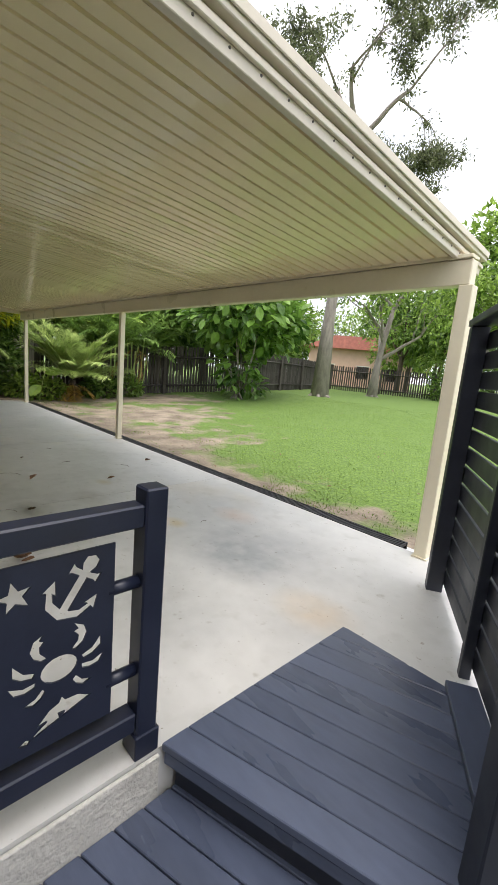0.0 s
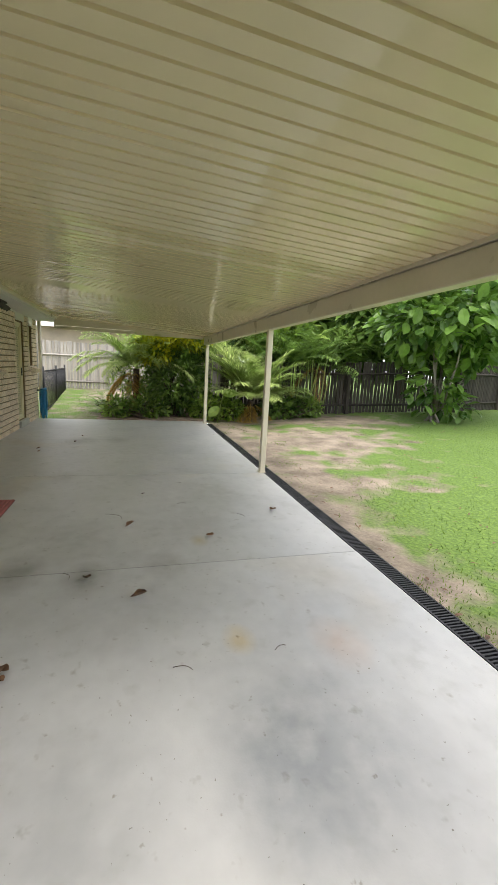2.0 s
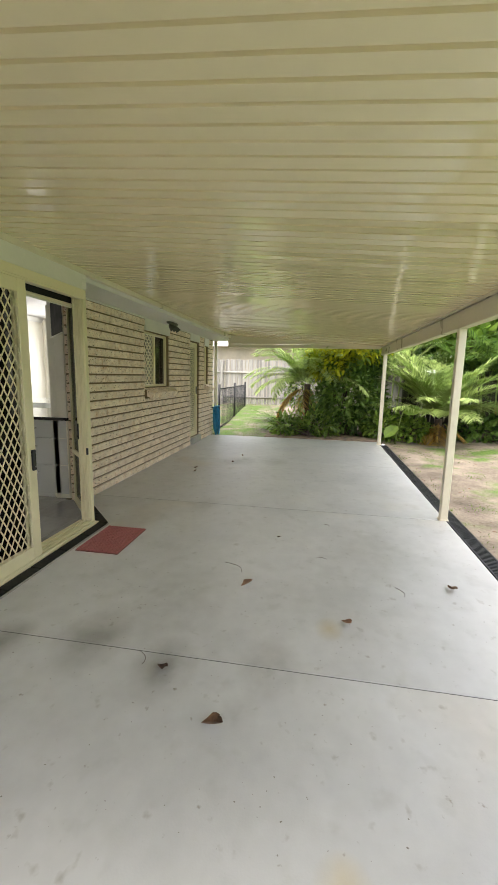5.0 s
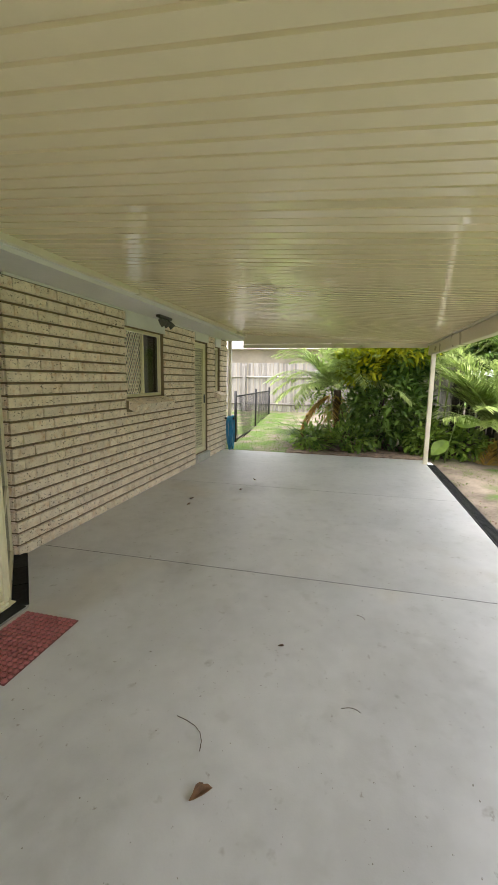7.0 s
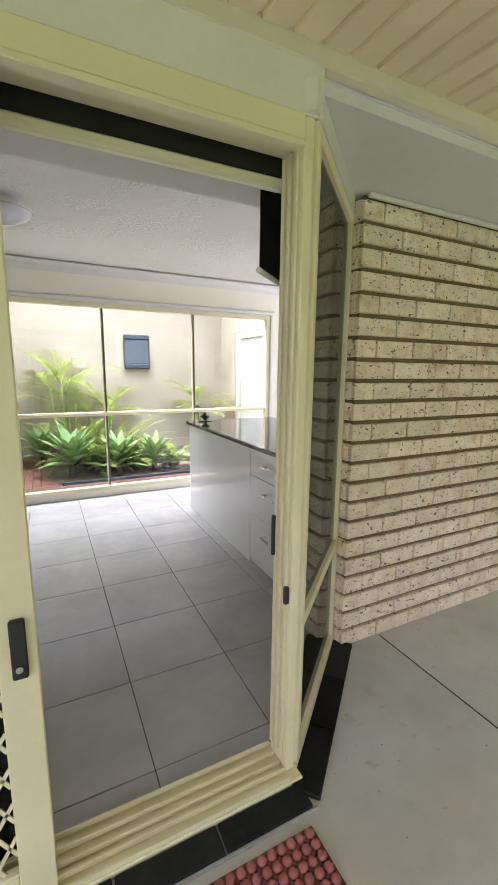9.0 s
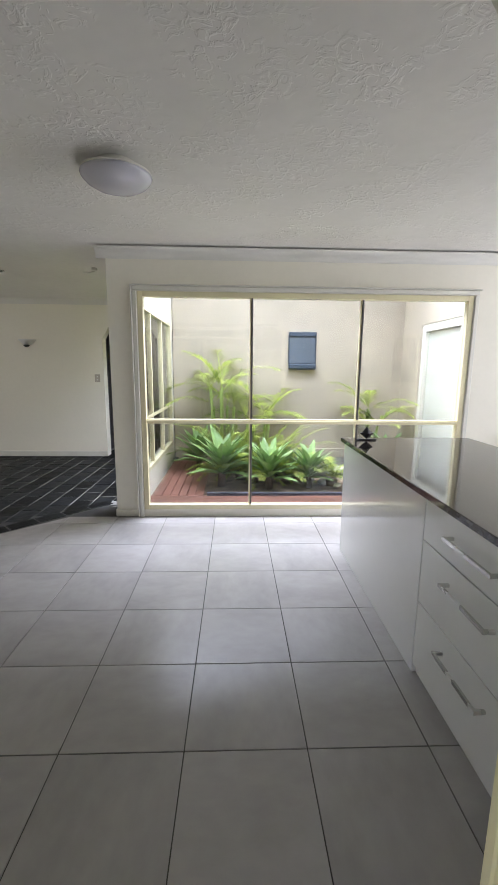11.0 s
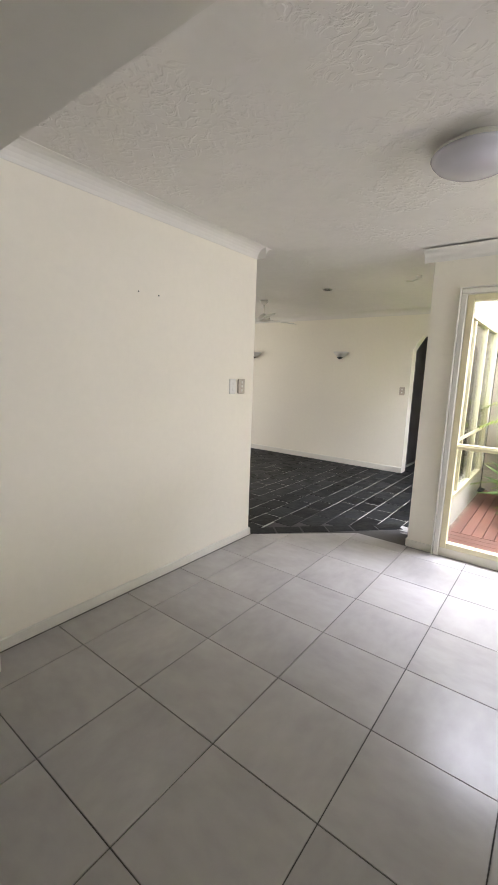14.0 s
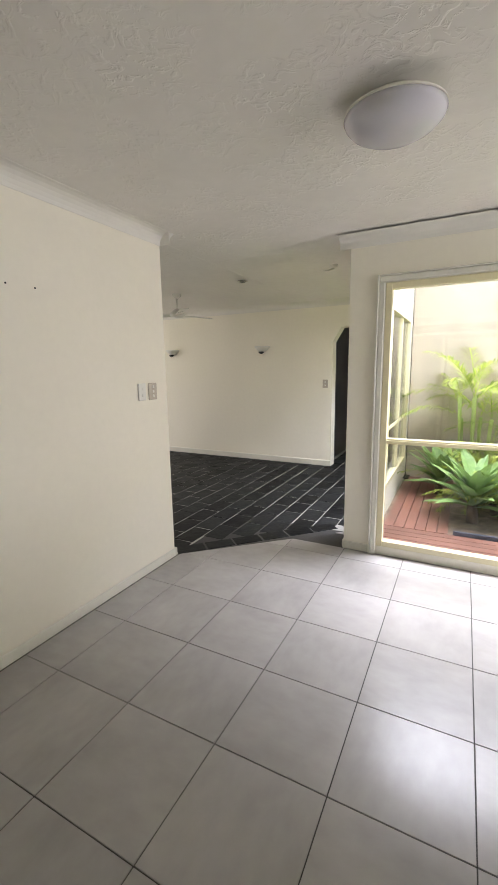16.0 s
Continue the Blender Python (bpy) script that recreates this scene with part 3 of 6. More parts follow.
M["lawn"] = material("lawn_soil", (0.20, 0.152, 0.105), 0.95, vary=0.5, scale=2.2, fine=26, tint=(0.42, 0.35, 0.265), bump=0.8, bump_scale=40)


# ground material: sand and grass mixed by the worn patches
lawn = M["lawn"]
n, l = lawn.node_tree.nodes, lawn.node_tree.links
bsdf = n["Principled BSDF"]
soil = bsdf.inputs["Base Color"].links[0].from_socket
attr = n.new("ShaderNodeAttribute")
attr.attribute_name = "bare"
co = n.new("ShaderNodeTexCoord")
nz = n.new("ShaderNodeTexNoise")
nz.inputs["Scale"].default_value, nz.inputs["Detail"].default_value = 2.1, 10
l.new(co.outputs["Object"], nz.inputs["Vector"])
sub = n.new("ShaderNodeMath")
sub.operation = "MULTIPLY_ADD"
sub.inputs[1].default_value, sub.inputs[2].default_value = 2.4, -1.25
l.new(nz.outputs["Fac"], sub.inputs[0])
summed = n.new("ShaderNodeMath")
l.new(sub.outputs[0], summed.inputs[0])
l.new(attr.outputs["Fac"], summed.inputs[1])
edge = n.new("ShaderNodeMapRange")
edge.inputs["From Min"].default_value, edge.inputs["From Max"].default_value = 0.28, 0.72
l.new(summed.outputs[0], edge.inputs["Value"])
blade = n.new("ShaderNodeTexNoise")
blade.inputs["Scale"].default_value, blade.inputs["Detail"].default_value = 30, 6
l.new(co.outputs["Object"], blade.inputs["Vector"])
green = n.new("ShaderNodeValToRGB")
green.color_ramp.elements[0].position, green.color_ramp.elements[0].color = 0.35, (0.078, 0.14, 0.025, 1)
green.color_ramp.elements[1].position, green.color_ramp.elements[1].color = 0.7, (0.165, 0.262, 0.045, 1)
l.new(blade.outputs["Fac"], green.inputs["Fac"])
mix = n.new("ShaderNodeMix")
mix.data_type = "RGBA"
l.new(edge.outputs["Result"], mix.inputs[0])
l.new(green.outputs["Color"], mix.inputs[6])
l.new(soil, mix.inputs[7])
l.new(mix.outputs[2], bsdf.inputs["Base Color"])

bm = bmesh.new()


def patch(bm, x0, x1, y0, y1, step):
    nx, ny = max(1, round((x1 - x0) / step)), max(1, round((y1 - y0) / step))
    g = [[bm.verts.new((x0 + i * (x1 - x0) / nx, y0 + j * (y1 - y0) / ny, ground_z(x0 + i * (x1 - x0) / nx, y0 + j * (y1 - y0) / ny))) for i in range(nx + 1)] for j in range(ny + 1)]
    for j in range(ny):
        for i in range(nx):
            bm.faces.new((g[j][i], g[j][i + 1], g[j + 1][i + 1], g[j + 1][i])).smooth = True


patch(bm, -26, 12, 3.52, 34, 0.25)
patch(bm, -26, -11.1, -12, 3.52, 0.3)
for f in [[(-11.1, -12), (12, -12), (12, 3.52), (-11.1, 3.52)]]:
    bm.faces.new([bm.verts.new((x, y, -0.33)) for x, y in f])
patch(bm, -400, 400, 34, 500, 60)
patch(bm, -400, -26, -300, 34, 40)
patch(bm, 12, 400, -300, 34, 40)
ground = setting("ground", bm, "lawn", "short green lawn worn to bare sandy soil beside the patio", "lawn")
values = [max(-1.0, min(1.5, bare(v.co.x, v.co.y))) for v in ground.data.vertices]
values = [1.2 if v.co.x < -10.9 and 0.9 < v.co.y < 6.3 else b for v, b in zip(ground.data.vertices, values)]
values = [0.5 if v.co.x < -11.0 and v.co.y <= 0.9 else b for v, b in zip(ground.data.vertices, values)]
ground.data.attributes.new("bare", "FLOAT", "POINT").data.foreach_set("value", values)

# ---- deck by the house ----
SKEW = 17.5


def trimmed(bm, planes):
    """Cut a bmesh by planes (point, outward normal) and close it."""
    for p, nrm in planes:
        bmesh.ops.bisect_plane(bm, geom=bm.verts[:] + bm.edges[:] + bm.faces[:], plane_co=p, plane_no=nrm, clear_outer=True)
        if not bm.faces:
            return bm
        bmesh.ops.holes_fill(bm, edges=[e for e in bm.edges if e.is_boundary])
    return bm


turn_deck = pose(-1.12, 1.11, 0, 0, 0, SKEW)
along = math.degrees(math.atan2(-0.66, 0.38))
side_normal = Vector((0.66, 0.38, 0)).normalized()
deck = thing("lower_deck", pose(0, 0, 0), "charcoal painted timber deck below the slab", "deck")
for i in range(22):
    y1 = 0.32 - i * 0.096
    bm = trimmed(boxed(-0.9, 2.6, y1 - 0.091, y1, -0.195, -0.17, bevel=0.003, m=turn_deck), [((-1.111, 0, 0), Vector((-1, 0, 0))), ((0, -0.62, 0), Vector((0, -1, 0))), ((-0.56, 2.1, 0), side_normal)])
    if bm.faces:
        part("plank", bm, "dark_deck", deck)
part("joist", boxed(-1.11, 1.6, -0.62, 1.2, -0.3, -0.2), "dark_screen", deck)
step_deck = thing("step_platform", pose(0, 0, 0), "raised charcoal timber step platform with long boards", "step")
for i in range(13):
    bm = trimmed(boxed(-0.6, 1.6, i * 0.098 + 0.001, i * 0.098 + 0.0965, -0.008, 0.02, bevel=0.003, m=turn_deck), [((-1.12, 0, 0), Vector((-1, 0, 0))), ((0, 2.14, 0), Vector((0, 1, 0))), ((-0.615, 2.14, 0), side_normal)])
    if bm.faces:
        part("board", bm, "dark_deck", step_deck)
part("fascia_board", trimmed(boxed(-0.6, 1.6, 0.004, 0.026, -0.055, -0.0085, bevel=0.003, m=turn_deck), [((-1.112, 0, 0), Vector((-1, 0, 0))), ((-0.64, 2.14, 0), side_normal)]), "dark_deck", step_deck)
part("riser", trimmed(boxed(-0.6, 1.6, 0.05, 1.6, -0.168, -0.009, m=turn_deck), [((-1.111, 0, 0), Vector((-1, 0, 0))), ((0, 2.125, 0), Vector((0, 1, 0))), ((-0.5, 2.14, 0), side_normal)]), "dark_screen", step_deck)
kick = thing("kick_board", pose(-0.625, 2.15, 0, 0, 0, along), "narrow charcoal board beside the step platform", "board")
part("board", boxed(0.0, 0.62, -0.012, 0.11, 0.021, 0.05, bevel=0.004), "dark_deck", kick)
part("board", boxed(0.63, 1.12, -0.05, 0.03, 0.021, 0.042, bevel=0.004), "dark_deck", kick)

# slatted privacy screen
screen = thing("privacy_screen", pose(-1.02, 2.96, 0, 0, 0, along), "black slatted timber privacy screen", "screen")
for a in (0.0, 0.78, 1.56):
    part("post", boxed(a - (0.035 if a != 0.78 else 0.02), a + (0.035 if a != 0.78 else 0.02), -0.045 if a != 0.78 else 0.0, 0.045, 0.0, 1.56, bevel=0.004), "dark_screen", screen)
part("end_post", boxed(1.61, 1.72, -0.15, 0.04, -0.165, 1.62, bevel=0.005), "dark_screen", screen)
part("top_rail", boxed(-0.05, 1.605, -0.05, 0.06, 1.563, 1.6, bevel=0.004), "dark_screen", screen)
for i in range(14):
    part("slat", boxed(-0.03, 1.6, 0.047, 0.066, 0.05 + i * 0.107, 0.05 + i * 0.107 + 0.092, bevel=0.003), "dark_screen", screen)
for z in (1.46,):
    part("bracket", boxed(-0.12, -0.036, -0.02, 0.02, z, z + 0.03, bevel=0.002), "black", screen)

# balustrade with a cut-out panel
rail = thing("balustrade", pose(-1.17, 1.06, 0), "charcoal steel balustrade with cut-out sea motif panel", "balustrade")
part("post", boxed(-0.035, 0.035, -0.035, 0.035, 0.0, 0.875, bevel=0.005), "dark_metal", rail)
part("post_foot", boxed(-0.042, 0.042, -0.042, 0.042, 0.0, 0.085, bevel=0.004), "dark_metal", rail)
part("top_rail", boxed(-0.03, 0.03, -1.5, -0.036, 0.765, 0.83, bevel=0.005), "dark_metal", rail)
part("bottom_rail", boxed(-0.03, 0.03, -1.5, -0.036, 0.10, 0.165, bevel=0.005), "dark_metal", rail)
for z in (0.59, 0.30):
    bm = bmesh.new()
    tube(bm, [(0, -0.13, z), (0, -0.036, z)], 0.019, 12)
    part("spacer", bm, "dark_metal", rail)
for z0, z1 in ((0.738, 0.764), (0.166, 0.205)):
    bm = bmesh.new()
    tube(bm, [(0, -0.43, z0), (0, -0.43, z1)], 0.019, 12)
    part("spacer", bm, "dark_metal", rail)


def shape_panel(outer, holes, depth):
    """A plate in the y-z plane with holes cut through."""
    bm = bmesh.new()
    edges = []
    for loop in [outer] + holes:
        vs = [bm.verts.new((0, y, z)) for y, z in loop]
        edges += [bm.edges.new((vs[i], vs[(i + 1) % len(vs)])) for i in range(len(vs))]
    bmesh.ops.triangle_fill(bm, use_beauty=True, use_dissolve=False, edges=edges, normal=(1, 0, 0))
    out = bmesh.ops.extrude_face_region(bm, geom=bm.faces[:])
    bmesh.ops.translate(bm, verts=[v for v in out["geom"] if isinstance(v, bmesh.types.BMVert)], vec=(depth, 0, 0))
    bmesh.ops.recalc_face_normals(bm, faces=bm.faces)
    return bm


def round_loop(cy, cz, ry, rz, count=16, turn=0.0):
    c, s = math.cos(turn), math.sin(turn)
    return [(cy + c * ry * math.cos(a) - s * rz * math.sin(a), cz + s * ry * math.cos(a) + c * rz * math.sin(a)) for a in [2 * math.pi * k / count for k in range(count)]]


def moved(loop, cy, cz, scale, turn):
    c, s = math.cos(radians(turn)), math.sin(radians(turn))
    return [(cy + scale * (c * y - s * z), cz + scale * (s * y + c * z)) for y, z in loop]


STAR = [((1 if k % 2 == 0 else 0.42) * math.cos(math.pi * k / 5 + 1.57), (1 if k % 2 == 0 else 0.42) * math.sin(math.pi * k / 5 + 1.57)) for k in range(10)]
ANCHOR = [(-0.13, 0.60), (-0.34, 0.62), (-0.44, 0.70), (-0.44, 0.38), (-0.34, 0.44), (-0.13, 0.44), (-0.13, -0.52), (-0.40, -0.42), (-0.55, -0.2), (-0.42, -0.22), (-0.68, 0.14), (-0.82, -0.3), (-0.70, -0.24), (-0.5, -0.62), (0.0, -0.82),
          (0.5, -0.62), (0.70, -0.24), (0.82, -0.3), (0.68, 0.14), (0.42, -0.22), (0.55, -0.2), (0.40, -0.42), (0.13, -0.52), (0.13, 0.44), (0.34, 0.44), (0.44, 0.38), (0.44, 0.70), (0.34, 0.62), (0.13, 0.60), (0.22, 0.78), (0.2, 0.98), (0.0, 1.08), (-0.2, 0.98), (-0.22, 0.78)]
FISH = [(-1.0, -0.55), (-0.80, -0.42), (-0.62, -0.5), (-0.55, -0.2), (-0.2, 0.22), (0.05, 0.34), (0.12, 0.52), (0.22, 0.38), (0.6, 0.38), (0.85, 0.24), (1.05, 0.2), (0.85, 0.12), (0.5, 0.08), (0.25, -0.02), (0.1, -0.2), (0.05, -0.02), (-0.25, -0.12), (-0.6, -0.4), (-0.75, -0.62)]
CLAW = [(0.0, 0.0), (0.18, -0.02), (0.42, 0.22), (0.5, 0.55), (0.34, 0.9), (-0.05, 1.05), (0.14, 0.82), (-0.02, 0.72), (0.18, 0.55), (0.2, 0.34)]
LEG = [(0.0, 0.0), (0.28, 0.08), (0.52, 0.34), (0.5, 0.04), (0.3, -0.1), (0.06, -0.13)]


def mirrored(loop):
    return [(-y, z) for y, z in reversed(loop)]


holes = [moved(ANCHOR, -0.222, 0.626, 0.095, -32), moved(STAR, -0.36, 0.655, 0.042, 10)]
cy, cz = -0.258, 0.422
holes += [round_loop(cy, cz, 0.046, 0.037)]
for side in (False, True):
    for shape, oy, oz, sc, tn in ((CLAW, 0.030, 0.042, 0.070, -8), (LEG, 0.057, 0.014, 0.105, 5), (LEG, 0.058, -0.012, 0.10, -24), (LEG, 0.042, -0.040, 0.085, -66)):
        lp = moved(shape, oy, oz, sc, tn)
        lp = mirrored(lp) if side else lp
        holes.append([(cy + y, cz + z) for y, z in lp])
holes += [moved(FISH, -0.265, 0.29, 0.09, -3), round_loop(-0.46, 0.50, 0.035, 0.022), moved(STAR, -0.45, 0.33, 0.035, 0)]
bm = shape_panel([(-0.75, 0.207), (-0.115, 0.207), (-0.115, 0.735), (-0.75, 0.735)], holes, 0.006)
bmesh.ops.translate(bm, verts=bm.verts, vec=(0.012, 0, 0))
part("cut_out_panel", bm, "dark_metal", rail, "plate pierced with anchor, crab, star and fish shapes")
# ---- bay with the sliding door ----
BAY = ((-5.17, 0.09), (-5.75, -0.42), (-3.33, 0.09), (-2.75, -0.42))
bm = bmesh.new()
box(bm, -5.2, -3.3, -0.06, 0.055, 2.082, 2.32)
setting("wall_bay_head", bm, "white_trim", "cream board over the sliding door", "wall")


def sash(parent, x0, x1, z0, z1, w, depth, y, mat, names=("stile", "stile", "rail", "rail"), bottom=None):
    """A rectangular frame in the local x-z plane."""
    bottom = bottom or w
    part(names[0], boxed(x0, x0 + w, y, y + depth, z0, z1, bevel=0.003), mat, parent)
    part(names[1], boxed(x1 - w, x1, y, y + depth, z0, z1, bevel=0.003), mat, parent)
    part(names[2], boxed(x0 + w, x1 - w, y, y + depth, z1 - w, z1, bevel=0.003), mat, parent)
    part(names[3], boxed(x0 + w, x1 - w, y, y + depth, z0, z0 + bottom, bevel=0.003), mat, parent)


def pane(parent, x0, x1, z0, z1, y, mat="glass"):
    o = part("pane", boxed(x0, x1, y, y + 0.005, z0, z1), mat, parent)
    o.visible_shadow = False
    return o


def diamond_mesh(parent, x0, x1, z0, z1, y, mat, dx=0.060, dz=0.102, t=0.0045):
    """An expanded metal grille of crossing strips, trimmed to its frame."""
    bm = bmesh.new()
    slope_ = dz / dx
    h = z1 - z0
    for s in (1, -1):
        start = x0 - h / slope_ if s > 0 else x0
        stop = x1 if s > 0 else x1 + h / slope_
        nn = int((stop - start) / dx) + 1
        for k in range(nn):
            a = start + k * dx
            pts = []
            lo = (x0 - a) * s * slope_ + z0
            hi = (x1 - a) * s * slope_ + z0
            za, zb = max(z0, min(lo, hi)), min(z1, max(lo, hi))
            if zb - za < 0.01:
                continue
            xa, xb = a + s * (za - z0) / slope_, a + s * (zb - z0) / slope_
            d = Vector((xb - xa, 0, zb - za)).normalized()
            p = Vector((d.z, 0, -d.x)) * t
            vs = [Vector((xa, y, za)) + p, Vector((xa, y, za)) - p, Vector((xb, y, zb)) - p, Vector((xb, y, zb)) + p]
            f = [bm.verts.new(v) for v in vs]
            g = [bm.verts.new(v + Vector((0, 0.004, 0))) for v in vs]
            bm.faces.new(f)
            bm.faces.new(list(reversed(g)))
            for i in range(4):
                bm.faces.new((f[(i + 1) % 4], f[i], g[i], g[(i + 1) % 4]))
    part("grille", bm, mat, parent, "diamond metal security grille")


door = thing("sliding_door", pose(-5.185, -0.05, 0.0), "open sliding door in a primrose aluminium frame", "door", kind="structure")
door.name = "door_1"
part("jamb", boxed(0.012, 0.045, 0.0, 0.108, 0.025, 2.08, bevel=0.003), "alu", door)
for k in range(3):
    part("jamb_rib", boxed(0.0455, 0.056, 0.008 + 0.034 * k, 0.022 + 0.034 * k, 0.07, 2.01, bevel=0.002), "alu", door)
part("jamb", boxed(1.83, 1.87, 0.0, 0.108, 0.025, 2.08, bevel=0.003), "alu", door)
part("head", boxed(0.046, 1.829, 0.0, 0.115, 2.015, 2.08, bevel=0.003), "alu", door)
part("head_lip", boxed(0.046, 1.829, 0.075, 0.12, 1.998, 2.014, bevel=0.003), "alu", door)
part("sill", boxed(0.0, 1.87, -0.02, 0.15, 0.004, 0.024, bevel=0.003), "alu", door)
for y in (-0.012, 0.03, 0.07, 0.101, 0.138):
    part("sill_track", boxed(0.05, 1.82, y, y + 0.006, 0.0245, 0.042), "alu", door)
part("keeper", boxed(0.0455, 0.062, 0.086, 0.1, 0.66, 0.72, bevel=0.002), "black", door, "black latch keeper")
part("keeper", boxed(0.0565, 0.068, 0.01, 0.022, 0.80, 0.94, bevel=0.002), "black", door, "black latch keeper")
screen_door = thing("security_screen_door", pose(-4.415, 0.048, 0.03), "primrose sliding security screen with diamond grille", "screen door")
sash(screen_door, 0.0, 1.045, 0.0, 1.966, 0.085, 0.028, 0.0, "alu", bottom=0.10)
diamond_mesh(screen_door, 0.085, 0.96, 0.10, 1.881, 0.012, "alu")
lock = part("lock", boxed(0.022, 0.056, 0.0285, 0.046, 0.66, 0.81, bevel=0.004), "black", screen_door, "black door lock")
bm = bmesh.new()
tube(bm, [(0.04, 0.0465, 0.69), (0.04, 0.052, 0.69)], 0.008, 10)
part("key_cylinder", bm, "chrome", lock)
glass_door = thing("glass_door_panel", pose(-4.40, -0.014, 0.03), "sliding glass door panel slid open behind the screen", "door panel")
sash(glass_door, 0.0, 1.03, 0.0, 1.966, 0.05, 0.03, 0.0, "alu", bottom=0.08)
pane(glass_door, 0.05, 0.98, 0.08, 1.916, 0.012, "door_glass")
fixed_panel = thing("fixed_glass_panel", pose(-4.32, -0.056, 0.03), "fixed glass panel of the sliding door", "window")
sash(fixed_panel, 0.0, 0.96, 0.0, 1.966, 0.05, 0.03, 0.0, "alu", bottom=0.08)
pane(fixed_panel, 0.05, 0.91, 0.08, 1.916, 0.012, "dark_glass")

slate_sill = thing("slate_sill", pose(0, 0, 0), "black slate threshold tiles round the bay", "threshold", kind="structure")
for k in range(6):
    part("tile", boxed(-5.17 + 0.31 * k + 0.004, -5.17 + 0.31 * k + 0.306, 0.103, 0.19, 0.0, 0.016, bevel=0.003), "black_slate", slate_sill)
part("grout_edge", boxed(-5.18, -3.32, 0.191, 0.2, 0.0, 0.012, bevel=0.002), "slate_grout", slate_sill)

for (ax, ay), (bx, by), flip in (((-5.17, 0.045), (-5.735, -0.475), 1), ((-3.33, 0.045), (-2.765, -0.475), -1)):
    run = math.hypot(bx - ax, by - ay)
    turn = math.degrees(math.atan2(by - ay, bx - ax))
    side = thing("side_window", pose(ax, ay, 0.0, 0, 0, turn), "angled side window of the bay in primrose aluminium", "window", kind="structure")
    s = -1 if flip > 0 else 1
    y = -0.02
    sash(side, 0.01, run, 0.03, 2.085, 0.04, 0.04, y, "alu")
    part("mid_rail", boxed(0.05, run - 0.04, y, y + 0.04, 0.545, 0.59, bevel=0.003), "alu", side)
    pane(side, 0.05, run - 0.04, 0.07, 0.545, y + 0.018, "dark_glass")
    pane(side, 0.05, run - 0.04, 0.59, 2.045, y + 0.018, "dark_glass")
    part("head_board", boxed(-0.03, run + 0.02, y, y + 0.045, 2.088, 2.166), "white_trim", side)
    part("sill_board", boxed(0.0, run, y, y + 0.045, 0.0, 0.029), "alu", side)
    a, b = (-0.12, -0.021) if flip > 0 else (0.046, 0.14)
    for k in range(3):
        part("slate_tile", boxed(k * (run + 0.08) / 3 - 0.07, (k + 1) * (run + 0.08) / 3 - 0.076, a, b, 0.0, 0.017, bevel=0.003), "black_slate", side)
    inner = 0.17 if flip > 0 else -0.17
    blind = thing("roller_blind", pose(ax, ay, 0.0, 0, 0, turn), "olive roller blind rolled part way down", "blind")
    bm = bmesh.new()
    tube(bm, [(0.06, inner, 2.08), (run - 0.05, inner, 2.08)], 0.022, 12)
    part("roll", bm, "dark_blind", blind)
    part("fabric", boxed(0.07, run - 0.06, inner - 0.001, inner + 0.001, 1.73, 2.07), "dark_blind", blind)
    bm = bmesh.new()
    tube(bm, [(0.06, inner, 1.722), (run - 0.05, inner, 1.722)], 0.009, 8)
    part("bottom_bar", bm, "white_trim", blind)
blind = thing("roller_blind", pose(-5.165, -0.10, 0.0), "dark roller blind rolled up over the sliding door", "blind")
bm = bmesh.new()
tube(bm, [(0, 0, 2.05), (1.78, 0, 2.05)], 0.03, 14)
part("roll", bm, "dark_blind", blind)
part("fabric", boxed(0.002, 1.76, 0.031, 0.033, 1.971, 2.08), "dark_blind", blind)
part("bottom_bar", boxed(0.002, 1.76, 0.022, 0.042, 1.941, 1.97, bevel=0.006), "cream", blind)
part("clear_strip", boxed(0.004, 1.75, 0.028, 0.034, 1.932, 1.9405), "white_trim", blind)

mat = thing("door_mat", pose(-4.86, 0.41, 0.0), "red rubber door mat of round knobs", "doormat")
bm = boxed(-0.27, 0.27, -0.18, 0.18, 0.0, 0.007, bevel=0.002)
part("backing", bm, "mat_dark", mat)
knob = bmesh.new()
bmesh.ops.create_uvsphere(knob, u_segments=8, v_segments=5, radius=0.0168)
for v in knob.verts:
    v.co.z = max(0, v.co.z) * 0.75
for f in knob.faces:
    f.smooth = True
knob = mesh_of("knob", knob, "mat_red")
for i in range(16):
    for j in range(11):
        share("knob", knob, mat, Matrix.Translation((-0.25 + i * 0.0333, -0.162 + j * 0.0324, 0.006)))

# ---- windows and doors of the brick wall ----
win = thing("window_1", pose(-8.43, -0.53, 1.19), "kitchen window with a sliding pane and grille", "window", kind="structure")
sash(win, 0.0, 0.97, 0.0, 0.80, 0.035, 0.06, 0.0, "alu", ("frame", "frame", "frame", "frame"))
part("mullion", boxed(0.455, 0.495, 0.0, 0.055, 0.036, 0.764, bevel=0.003), "alu", win)
pane(win, 0.036, 0.454, 0.036, 0.764, 0.02, "dark_glass")
pane(win, 0.496, 0.934, 0.036, 0.764, 0.02, "dark_glass")
diamond_mesh(win, 0.496, 0.934, 0.036, 0.764, 0.045, "alu", 0.055, 0.09)
sill = thing("brick_sill", pose(-8.47, -0.43, 1.0), "sloping brick window sill", "sill", kind="structure")
part("bed", boxed(0.0, 1.05, -0.02, 0.05, 0.03, 0.16, m=pose(0, 0, 0, 0)), "mortar", sill)
bm = boxed(-0.035, 0.035, -0.06, 0.11, -0.045, 0.045, bevel=0.003)
me = mesh_of("brick", bm, "brick")
for k in range(13):
    share("brick", me, sill, pose(0.05 + 0.08 * k, 0.04, 0.115, -22))
win = thing("window_2", pose(-10.86, -0.53, 1.18), "narrow side window with a primrose frame", "window", kind="structure")
